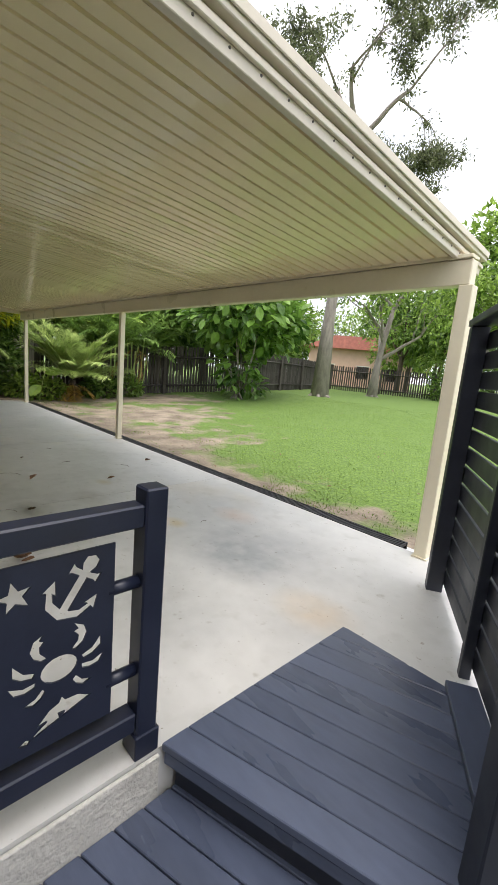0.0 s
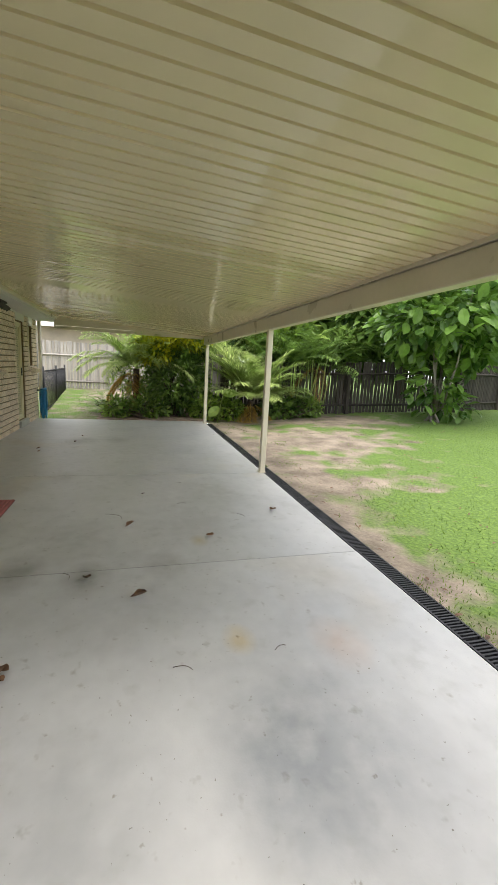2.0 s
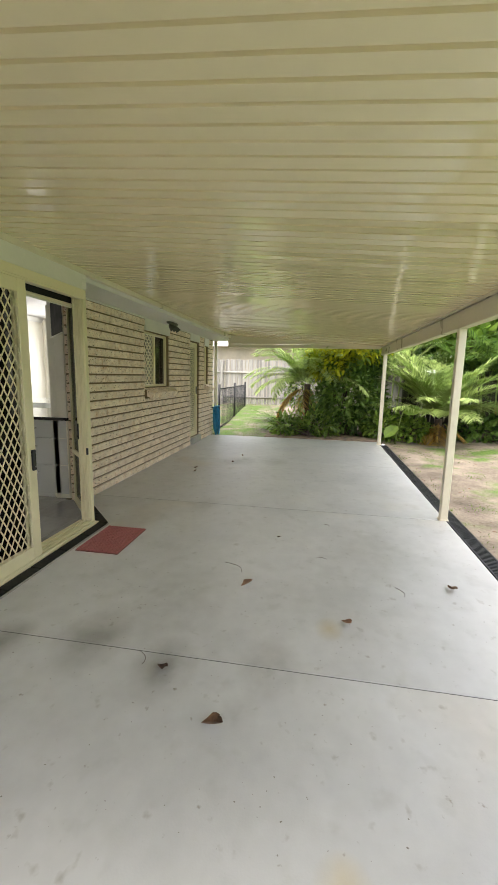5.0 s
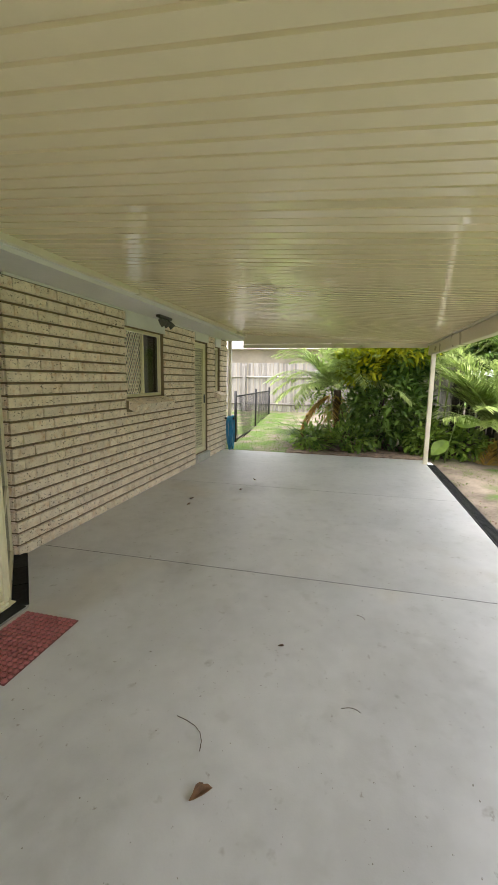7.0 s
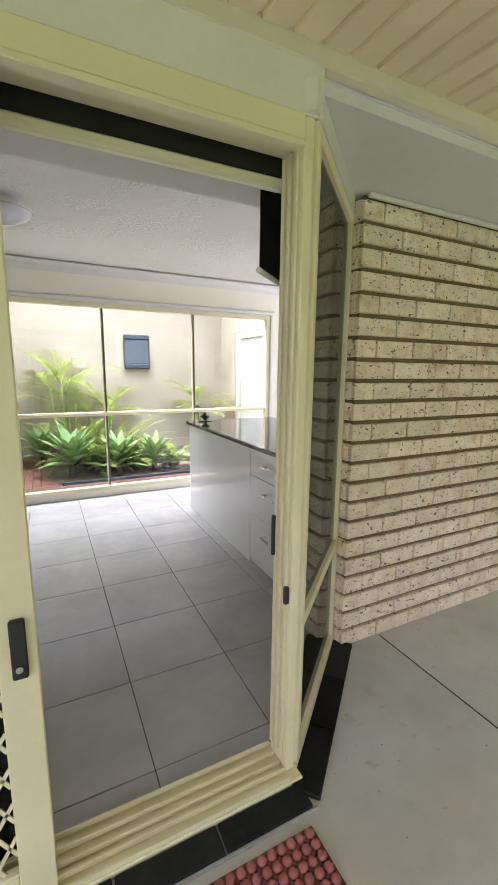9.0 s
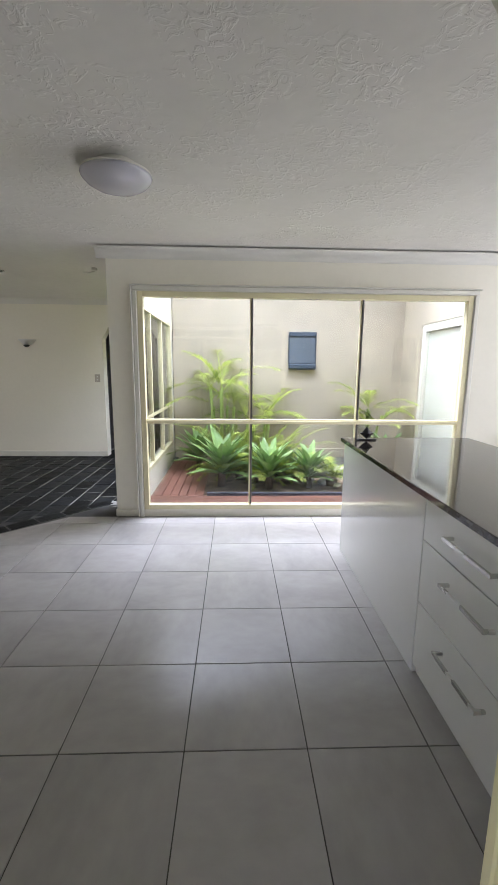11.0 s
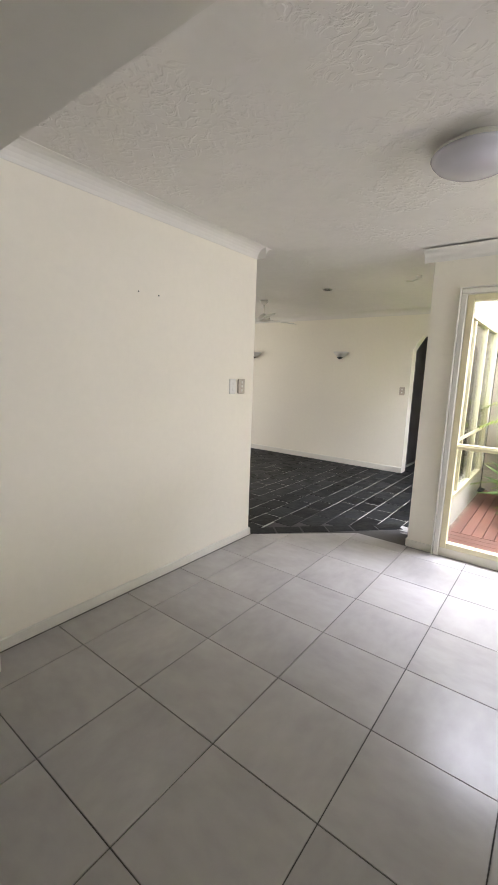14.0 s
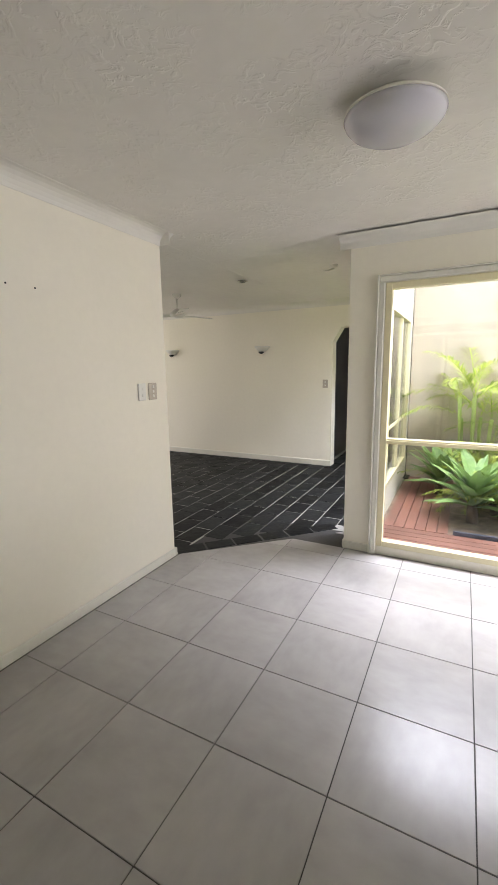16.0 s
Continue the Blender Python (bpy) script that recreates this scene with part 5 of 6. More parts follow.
gum_tree(-10.3, 14.0, (0.2, 0.3), 17.0, 0.22, "tall grey trunked gum tree leaning over the lawn", 5, leaves=21000, size=0.15, crown=0.5, limb=0.125, depth=4)
gum_tree(-11.2, 19.6, (0.5, 0.1), 8.0, 0.17, "forked tree with a flared pale trunk", 8, leaves=4200, fork=True, leaf="leaf_mid", size=0.26, crown=1.1)
gum_tree(-8.2, 25.2, (0.3, 0.2), 7.0, 0.14, "slender leafy tree near the back fence", 12, leaves=3600, leaf="leaf_mid", size=0.3, crown=1.2)


def palm_frond(r, base, aim, length, leaflets, leaf_len, sag, parent, mat="leaf_palm", name="frond"):
    """One feather frond: an arching rib with leaflets on both sides."""
    verts, faces = [], []
    d = aim.normalized()
    p = base.copy()
    pts = []
    n_ = 12
    for i in range(n_ + 1):
        pts.append(p.copy())
        d = (d + Vector((0, 0, -sag * (0.3 + i / n_)))).normalized()
        p = p + d * (length / n_)

    def quad(a, b, w):
        along = (b - a).normalized()
        s = along.cross(Vector((0, 0, 1)))
        s = (s.normalized() if s.length > 1e-3 else Vector((1, 0, 0))) * w
        k = len(verts)
        m_ = a.lerp(b, 0.45) + Vector((0, 0, 0.012))
        verts.extend([a - s * 0.3, a + s * 0.3, m_ + s, b, m_ - s])
        faces.extend([(k, k + 1, k + 2, k + 4), (k + 4, k + 2, k + 3)])
    for a, b in zip(pts, pts[1:]):
        quad(a, b + (b - a) * 0.1, 0.008)
    for i in range(leaflets):
        t = 0.12 + 0.88 * i / leaflets
        f = t * n_
        j = min(int(f), n_ - 1)
        q = pts[j].lerp(pts[j + 1], f - j)
        along = (pts[j + 1] - pts[j]).normalized()
        s = along.cross(Vector((0, 0, 1)))
        s = s.normalized() if s.length > 1e-3 else Vector((1, 0, 0))
        ll = leaf_len * (0.45 + 0.55 * math.sin(math.pi * min(1, t * 0.9 + 0.12))) * r.uniform(0.85, 1.1)
        for sg in (1, -1):
            tip = q + (s * sg * 0.8 + along * 0.75 + Vector((0, 0, r.uniform(-0.45, 0.15)))).normalized() * ll
            quad(q, tip, 0.004 + 0.018 * leaf_len)
    me = bpy.data.meshes.new(name)
    me.from_pydata(verts, [], faces)
    me.materials.append(M[mat])
    ob = new(name, me)
    ob.parent = parent
    return ob


def palm(x, y, z, label, seed, fronds=18, length=1.5, leaf_len=0.42, trunk=0.5, sag=0.10, rise=0.9, mat="leaf_palm", dead=3, stems=1, spread=0.0, leaflets=46, name="palm"):
    r = random.Random(seed)
    plant = thing(name, pose(x, y, z), label, "palm")
    tops = []
    for k in range(stems):
        off = Vector((r.uniform(-spread, spread), r.uniform(-spread, spread), 0))
        top = off * 1.6 + Vector((0, 0, trunk * r.uniform(0.7, 1.1) if stems > 1 else trunk))
        bm = bmesh.new()
        w = 0.07 if stems == 1 else 0.018
        tube(bm, [off, off.lerp(top, 0.5), top], [w * 1.1, w, w * 1.15], 9)
        part("trunk", bm, "dark_bark" if stems == 1 else "leaf_palm", plant)
        tops.append(top)
    for k in range(fronds):
        a = k * 2.399 + r.uniform(-0.2, 0.2)
        up = r.uniform(0.08, 1.0) * rise + 0.15
        palm_frond(r, tops[k % stems] + Vector((0, 0, 0.02)), Vector((math.cos(a), math.sin(a), up)), length * r.uniform(0.75, 1.1), leaflets, leaf_len, sag, plant, mat)
    for k in range(dead):
        a = r.uniform(0, 6.28)
        palm_frond(r, tops[0] - Vector((0, 0, 0.05)), Vector((math.cos(a), math.sin(a), -0.35)), length * 0.7, leaflets // 2, leaf_len * 0.8, 0.22, plant, "dead_frond")
    return plant


def gz(x, y):
    return ground_z(x, y) - 0.03


palm(-12.5, 1.75, gz(-12.5, 1.75), "date palm with arching feathery fronds and dry skirts", 21, fronds=46, length=1.9, leaf_len=0.36, trunk=1.25, sag=0.15, rise=1.5, dead=9, leaflets=84)
palm(-11.65, 4.75, gz(-11.65, 4.75), "bushy feather palm beside the patio post", 22, fronds=48, length=1.75, leaf_len=0.44, trunk=0.55, sag=0.085, rise=2.0, dead=6, leaflets=80)
palm(-12.4, 6.2, gz(-12.4, 6.2), "cane palm clump against the dark fence", 23, fronds=34, length=1.9, leaf_len=0.45, trunk=1.5, stems=9, spread=0.4, sag=0.10, rise=1.5, mat="leaf_dark", dead=2)
palm(-12.6, 7.0, gz(-12.6, 7.0), "cane palm clump against the dark fence", 24, fronds=26, length=1.7, leaf_len=0.4, trunk=1.7, stems=8, spread=0.35, sag=0.12, rise=1.4, mat="leaf_dark", dead=0)
palm(-13.6, 3.9, gz(-13.6, 3.9), "cane palm behind the patio post", 25, fronds=26, length=1.9, leaf_len=0.45, trunk=1.6, stems=6, spread=0.35, sag=0.10, rise=1.4, dead=2)
palm(-12.4, 1.0, gz(-12.4, 1.0), "low cycad with stiff dark fronds", 26, fronds=26, length=0.85, leaf_len=0.16, trunk=0.12, sag=0.08, rise=0.9, mat="leaf_dark", dead=0, leaflets=30, name="cycad")
palm(-12.0, 1.55, gz(-12.0, 1.55), "low cycad with stiff dark fronds", 27, fronds=22, length=0.7, leaf_len=0.16, trunk=0.1, sag=0.08, rise=0.9, mat="leaf_mid", dead=2, leaflets=30, name="cycad")


def shrub(x, y, blobs, label, seed, count, ln, wd, mat, outline=LANCE, stems=8, name="shrub", second=None, top=None, bark="dark_bark"):
    r = random.Random(seed)
    z = gz(x, y)
    plant = thing(name, pose(x, y, z), label, "shrub")
    bm = bmesh.new()
    for k in range(stems):
        c, rad = r.choice(blobs)
        a = Vector((r.uniform(-0.25, 0.25), r.uniform(-0.25, 0.25), 0))
        e = Vector(c) + Vector((r.uniform(-0.6, 0.6) * rad[0], r.uniform(-0.6, 0.6) * rad[1], r.uniform(-0.2, 0.5) * rad[2]))
        tube(bm, [a, a.lerp(e, 0.5) + rand_dir(r) * 0.1, e], [0.035, 0.022, 0.008], 6, caps=False)
    part("stem", bm, bark, plant)
    leaf_part("foliage", blob_leaves(r, blobs, count, ln, wd, shell=0.3), outline, mat, plant)
    if second:
        leaf_part("new_growth", blob_leaves(r, top, second[1], ln, wd, up=0.6, shell=0.75), outline, second[0], plant)
    return plant


shrub(-12.2, 2.75, [((0, 0, 1.0), (0.75, 0.85, 0.95)), ((-0.2, 0.1, 1.9), (0.7, 0.8, 0.7)), ((0.1, 0.55, 0.7), (0.5, 0.5, 0.6))], "dense shrub with golden new leaves over dark foliage", 31, 5200, 0.2, 0.075, "leaf_dark",
      second=("leaf_gold", 3600), top=[((0.0, 0.1, 2.3), (0.8, 0.95, 0.5)), ((0.25, -0.5, 1.9), (0.5, 0.5, 0.5))])
shrub(-13.4, 1.9, [((0, 0, 1.2), (0.7, 0.9, 1.2)), ((0.2, 0.9, 2.0), (0.7, 0.7, 0.7))], "dark leafy shrub along the garden bed", 32, 2600, 0.18, 0.06, "leaf_mid", second=("leaf_gold", 1600), top=[((0.2, 0.7, 2.2), (0.8, 0.8, 0.6))])
shrub(-11.75, 3.6, [((0, 0, 0.35), (0.45, 0.5, 0.4)), ((0.1, 0.55, 0.3), (0.4, 0.45, 0.3))], "low leafy undergrowth round the post", 33, 1300, 0.14, 0.07, "leaf_mid", OVAL)
shrub(-11.8, 5.6, [((0, 0, 0.3), (0.4, 0.6, 0.35)), ((-0.1, 0.9, 0.35), (0.35, 0.5, 0.35))], "low leafy undergrowth along the bed", 34, 1100, 0.15, 0.07, "leaf_dark", OVAL)
shrub(-11.7, 2.0, [((0, 0, 0.3), (0.35, 0.6, 0.35)), ((0.05, -0.7, 0.25), (0.35, 0.4, 0.3))], "low green border plants on the mulch", 35, 900, 0.16, 0.07, "leaf_mid", OVAL)
shrub(-10.15, 9.6, [((-0.2, 0.2, 2.6), (1.9, 1.9, 1.2)), ((0.9, -1.3, 2.75), (1.2, 1.3, 0.9)), ((-0.6, 1.6, 2.7), (1.4, 1.4, 1.0)), ((0.1, -0.3, 1.2), (0.75, 0.75, 1.1)), ((0.2, 0.2, 0.45), (0.55, 0.6, 0.4))],
      "large-leaved tree with glossy rounded leaves", 36, 3000, 0.36, 0.22, "leaf_fig", OVAL, stems=14, name="broadleaf_tree", bark="bark")
# elephant ears by the post
ears = thing("elephant_ear", pose(-11.15, 3.75, gz(-11.15, 3.75)), "elephant ear plant with two broad bright leaves", "plant")
r = random.Random(4)
for q, d in (((0.05, 0.02, 0.44), (0.3, -0.5, -0.35)), ((0.1, 0.1, 0.74), (0.2, 0.6, 0.2))):
    bm = bmesh.new()
    tube(bm, [(0, 0, 0), (q[0] * 0.6, q[1] * 0.6, q[2] * 0.7), q], 0.01, 6)
    part("stalk", bm, "leaf_palm", ears)
    leaf_part("leaf", [(Vector(q), Vector(d), Vector((0.9, -0.2, 0.7)), 0.38, 0.27)], OVAL, "leaf_mid", ears)


# fences
def fence(name, pts, height, mat, label, paling=0.085, gap=0.018, rails=(0.3, 1.25), group="", individual=0):
    """A paling fence along points of the plan, one run a stretch."""
    f = thing(name, pose(0, 0, 0), label, "fence", group)
    r = random.Random(len(pts) * 7 + int(height * 100))
    for (xa, ya), (xb, yb) in zip(pts, pts[1:]):
        run = math.hypot(xb - xa, yb - ya)
        turn = math.degrees(math.atan2(yb - ya, xb - xa))
        cnt = int(run / (paling + gap))
        bm = bmesh.new()
        one = mesh_of("paling", boxed(-paling / 2, paling / 2, 0.0, 0.018, 0.0, height, bevel=0.004), mat)
        for k in range(cnt):
            s = (k + 0.5) / cnt
            x, y = xa + (xb - xa) * s, ya + (yb - ya) * s
            m = pose(x, y, gz(x, y) + 0.04 + r.uniform(-0.02, 0.02), 0, r.uniform(-0.8, 0.8), turn)
            if individual > 0:
                share("paling", one, f, m)
                individual -= 1
            else:
                box(bm, -paling / 2, paling / 2, 0.0, 0.018, 0.0, height, m=m)
        if bm.verts:
            tagged(part("paling_field", bm, mat, f), kind="stuff")
        else:
            bm.free()
        for z in rails:
            steps = max(1, int(run / 2.4))
            for k in range(steps):
                s0, s1 = k / steps, (k + 1) / steps
                a = Vector((xa + (xb - xa) * s0, ya + (yb - ya) * s0, 0))
                b = Vector((xa + (xb - xa) * s1, ya + (yb - ya) * s1, 0))
                a.z, b.z = gz(a.x, a.y) + z, gz(b.x, b.y) + z
                nrm = Vector((-(b - a).y, (b - a).x, 0)).normalized() * 0.04
                bm = bmesh.new()
                tube(bm, [a - nrm, b - nrm], 0.035, 4)
                part("rail", bm, mat, f)
                bm = boxed(-0.05, 0.05, -0.05, 0.05, -0.1, height - 0.05, m=Matrix.Translation(a - nrm * 2.2 - Vector((0, 0, z))))
                if z == rails[0]:
                    part("post", bm, mat, f)
    return f


fence("side_fence", [(-12.9, 4.2), (-12.35, 8.0), (-11.9, 11.6), (-16.0, 22.6)], 1.55, "dark_paling", "dark weathered paling fence with gaps along the lawn", gap=0.022, individual=150)
fence("back_fence", [(-16.0, 22.6), (-10.4, 25.2), (-2.0, 28.6), (9.0, 33.0)], 1.5, "dark_paling", "dark weathered paling fence behind the lawn", gap=0.05)
fence("far_fence", [(-18.0, -7.0), (-17.6, 3.5), (-13.0, 4.4)], 1.7, "grey_paling", "tall grey weathered paling fence", gap=0.02, individual=90)
pool = thing("tubular_fence", pose(-12.1, -0.46, gz(-12.1, -0.46)), "black tubular metal fence panel beside the house", "fence")
for k in range(41):
    bm = bmesh.new()
    tube(bm, [(-0.125 * k, -0.006 * k, 0.05), (-0.125 * k, -0.006 * k, 1.1 if k % 20 else 1.2)], 0.007 if k % 20 else 0.03, 6)
    part("picket", bm, "black", pool)
for z in (0.1, 1.08):
    bm = bmesh.new()
    tube(bm, [(0, 0, z), (-5.0, -0.24, z)], 0.016, 6)
    part("rail", bm, "black", pool)

# neighbours
hood = thing("neighbour_house", pose(-25.2, 40.0, 0.3, 0, 0, 35), "pink rendered house with a red tiled roof", "house")
part("wall", boxed(-5, 5, -4, 4, 0.0, 3.7, bevel=0.02), "house_pink", hood)
bm = bmesh.new()
extrude_outline(bm, [(-5.6, 3.7), (5.6, 3.7), (2.6, 4.9), (-2.6, 4.9)], 9.0, Matrix.Translation((0, -4.5, 0)))
part("roof", bm, "roof_red", hood)
for x in (-3, 0.4, 3.2):
    w = part("window", boxed(x - 0.6, x + 0.6, -4.06, -4.0, 0.9, 2.1), "dark_glass", hood)
    part("frame", boxed(x - 0.68, x + 0.68, -4.05, -4.005, 2.1, 2.18), "white_trim", w)
west = thing("neighbour_house", pose(-25.0, -2.0, 0.2, 0, 0, 90), "pale house with a light tiled roof beyond the fence", "house")
part("wall", boxed(-6, 6, -3.5, 3.5, 0.0, 2.5, bevel=0.02), "render_wall", west)
bm = bmesh.new()
extrude_outline(bm, [(-4.1, 2.5), (4.1, 2.5), (0, 4.6)], 12.6, pose(-6.3, 0, 0, 0, 0, -90))
part("roof", bm, "roof_pale", west)


def far_tree(x, y, h, w, seed, mat, label):
    r = random.Random(seed)
    t = thing("tree", pose(x, y, 0.2), label, "tree", group="trees beyond the fence")
    bm = bmesh.new()
    tube(bm, [(0, 0, 0), (0.1, 0, h * 0.3), (0.2, 0.1, h * 0.6)], [0.22, 0.17, 0.08], 8)
    for k in range(5):
        a = k * 1.3
        tube(bm, [(0.1, 0, h * 0.3), (math.cos(a) * w * 0.3, math.sin(a) * w * 0.3, h * 0.5), (math.cos(a) * w * 0.6, math.sin(a) * w * 0.6, h * 0.68)], [0.1, 0.07, 0.03], 6, caps=False)
    part("trunk", bm, "dark_bark", t)
    blobs = [((math.cos(k * 1.1) * w * 0.5, math.sin(k * 1.1) * w * 0.5, h * r.uniform(0.35, 0.8)), (w * r.uniform(0.4, 0.6), w * r.uniform(0.4, 0.6), h * r.uniform(0.14, 0.24))) for k in range(7)]
    leaf_part("crown", blob_leaves(r, blobs, 2600, 0.5, 0.26, shell=0.3), LANCE, mat, t)


for k, (x, y, h, w, mt) in enumerate(((-23.8, 26.0, 7.5, 3.0, "leaf_mid"), (-15.5, 30.5, 9.0, 3.6, "leaf_dark"), (-10.2, 28.5, 12.5, 3.4, "leaf_mid"), (-13.5, 33.0, 10.0, 4.0, "leaf_mid"), (-17.0, 35.0, 9.0, 3.4, "leaf_mid"), (-6.5, 27.0, 8.0, 3.2, "leaf_mid"), (-2.5, 31.0, 8.5, 3.6, "leaf_mid"),
                                      (-14.9, 6.2, 5.2, 2.2, "leaf_mid"), (-14.6, 9.0, 5.0, 2.1, "leaf_dark"), (-20.5, 18.0, 6.5, 3.0, "leaf_mid"), (-17.5, 13.5, 6.5, 3.0, "leaf_dark"), (-17.0, 9.0, 6.5, 2.8, "leaf_mid"), (-16.5, 5.0, 6.0, 2.6, "leaf_dark"), (3.5, 31.0, 9.0, 3.6, "leaf_dark"),
                                      (-24.0, 24.0, 6.0, 3.0, "leaf_mid"), (-32.0, 36.0, 8.0, 4.0, "leaf_dark"), (-22.0, 44.0, 8.0, 4.0, "leaf_mid"), (-13.0, 44.0, 10.0, 4.5, "leaf_dark"), (-34.0, 52.0, 12.0, 6.0, "leaf_mid"), (-42.0, 50.0, 12.0, 6.0, "leaf_dark"), (-27.0, 54.0, 11.0, 5.0, "leaf_mid"))):
    far_tree(x, y, h, w, 50 + k, mt, "leafy green tree beyond the fence")
shrub(-9.2, 24.0, [((0, 0, 0.9), (1.2, 1.0, 1.0)), ((1.2, 0.3, 1.3), (1.1, 0.9, 1.2))], "dark rounded shrub at the back fence", 37, 1800, 0.26, 0.12, "leaf_dark", OVAL)
palm(-11.0, 26.3, gz(-11.0, 26.3), "spiky palm behind the back fence", 28, fronds=40, length=1.4, leaf_len=0.3, trunk=2.2, sag=0.2, rise=1.2, mat="leaf_mid", dead=2, leaflets=24)

# grass tufts on the lawn
r = random.Random(77)
tufts = []
while len(tufts) < 30000:
    x, y = r.uniform(-12, 1.5), 3.56 + 9.5 * r.random() ** 1.7
    b = bare(x, y) + 2.4 * (0.5 + 0.5 * noise.fractal((x * 1.2, y * 1.2, 3.1), 1.0, 2.0, 4)) - 1.25
    if b > 0.45 + 0.25 * r.random() and r.random() > 0.06:
        continue
    tufts.append((Vector((x, y, ground_z(x, y) - 0.005)), Vector((r.uniform(-0.8, 0.8), r.uniform(-0.8, 0.8), 1)), rand_dir(r), r.uniform(0.014, 0.038), r.uniform(0.004, 0.009)))
for _ in range(2200):
    x, y = r.uniform(-17, -11.2), r.uniform(-0.6, 0.9)
    tufts.append((Vector((x, y, ground_z(x, y) - 0.005)), Vector((r.uniform(-0.8, 0.8), r.uniform(-0.8, 0.8), 1)), rand_dir(r), r.uniform(0.02, 0.045), 0.009))
tagged(leaf_part("grass", tufts, LANCE, "grass"), "short green lawn grass blades", "grass", kind="stuff")
litter = []
for _ in range(420):
    x, y = r.uniform(-13, -1.5), 3.6 + 7 * r.random() ** 2
    if r.random() < 0.4:
        x, y = r.uniform(-13.5, -11.2), r.uniform(0.9, 8.5)
    litter.append((Vector((x, y, ground_z(x, y) + 0.012)), Vector((r.uniform(-1, 1), r.uniform(-1, 1), 0.1)), Vector((0, 0, 1)), r.uniform(0.025, 0.075), r.uniform(0.012, 0.03)))
tagged(leaf_part("leaf_litter", litter, OVAL, "dry_leaf"), "scattered brown leaf litter on soil and grass", "leaf litter", kind="stuff")
setting("ground_mulch", boxed(-13.2, -11.13, 0.85, 3.45, -0.3, 0.015), "mulch", "dark mulch of the garden bed", "ground")

# dry leaves on the slab
for k, (x, y, s, a) in enumerate(((-3.46, 1.39, 0.075, 20), (-3.19, 1.715, 0.10, 70), (-4.33, 1.66, 0.085, 110), (-4.01, 2.285, 0.08, 30), (-2.88, 0.82, 0.10, 60), (-2.66, 1.1, 0.13, 10), (-4.55, 3.0, 0.09, 0),
                                  (-2.62, 1.13, 0.08, 40), (-8.15, 0.75, 0.07, 40), (-7.6, 0.3, 0.06, 80), (-8.7, 0.8, 0.08, 10), (-7.4, 0.35, 0.05, 120), (-5.198, 1.783, 0.04, 60))):
    fallen = thing("dry_leaf", pose(x, y, 0.002, 0, 0, a), "curled brown fallen leaf on the concrete", "leaf", group="fallen leaves")
    items = [(Vector((-s / 2, 0, 0.004)), Vector((1, 0.1, 0.12)), Vector((0, 0.2, 1)), s, s * 0.55)]
    if k < 7:
        items.append((Vector((-s / 3, s * 0.1, 0.006)), Vector((0.6, 0.6, 0.1)), Vector((0.2, 0.1, 1)), s * 0.6, s * 0.35))
    leaf_part("blade", items, OVAL, "dry_leaf", fallen, fold=0.9, droop=-0.25)
r = random.Random(13)
for x, y, a, ln in ((-3.52, 1.26, 20, 0.10), (-2.55, 1.9, 60, 0.09), (-4.56, 1.5, 40, 0.2), (-4.85, 2.15, 80, 0.08), (-4.45, 2.65, 10, 0.12), (-2.6, 2.4, 100, 0.07), (-5.6, 2.2, 40, 0.06), (-2.3, 1.2, 30, 0.06)):
    tw = thing("twig", pose(x, y, 0.004, 0, 0, a), "thin dark twig lying on the concrete", "twig", group="fallen twigs")
    bm = bmesh.new()
    tube(bm, [(ln * (t - 0.5), 0.3 * ln * math.sin(t * 2.6), 0.003) for t in (0, 0.2, 0.4, 0.6, 0.8, 1.0)], 0.0016, 5)
    part("stem", bm, "dark_bark", tw)

# ---- courtyard garden ----
yard_deck = thing("courtyard_deck", pose(0, 0, 0), "reddish timber decking edging the courtyard bed", "deck")
for k in range(5):
    part("board", boxed(-7.5, -3.97, -3.80 - 0.094 * k - 0.088, -3.80 - 0.094 * k, -0.03, 0.0, bevel=0.002), "red_deck", yard_deck)
for k in range(6):
    part("board", boxed(-4.0 - 0.094 * k - 0.088, -4.0 - 0.094 * k, -6.25, -4.275, -0.03, 0.0, bevel=0.002), "red_deck", yard_deck)
edging = thing("bed_edging", pose(0, 0, 0), "dark timber edging of the planted bed", "edging", kind="structure")
part("edge", boxed(-7.4, -4.6, -4.31, -4.285, -0.04, 0.03, bevel=0.003), "dark_deck", edging)
setting("ground_pebbles", boxed(-7.5, -5.4, -6.28, -5.2, -0.1, 0.02), "pebble", "dark pebbles at the courtyard wall", "ground")
kerb = setting("trim_courtyard", boxed(-7.5, -3.97, -6.298, -6.26, -0.05, 0.16), "render_wall", "low rendered plinth of the courtyard wall", "trim")


def agave(x, y, s, seed):
    r = random.Random(seed)
    plant = thing("agave", pose(x, y, -0.03), "soft-leaved pale green agave rosette", "agave", group="courtyard agaves")
    bm = bmesh.new()
    tube(bm, [(0, 0, 0), (0.01, 0, 0.16 * s)], [0.05 * s, 0.04 * s], 8)
    part("stem", bm, "dark_bark", plant)
    for k in range(32):
        a = k * 2.399
        up = 0.25 + 2.6 * k / 32
        d = Vector((math.cos(a), math.sin(a), up)).normalized()
        leaf_part("leaf", [(Vector((0, 0, 0.13 * s + 0.004 * k)), d, Vector((0, 0, 1)), 0.46 * s * r.uniform(0.8, 1.1), 0.105 * s)], ((0.0, 0.3), (0.3, 0.42), (0.6, 0.5), (0.85, 0.26), (1.0, 0.02)), "leaf_agave", plant, fold=0.35, droop=0.25)


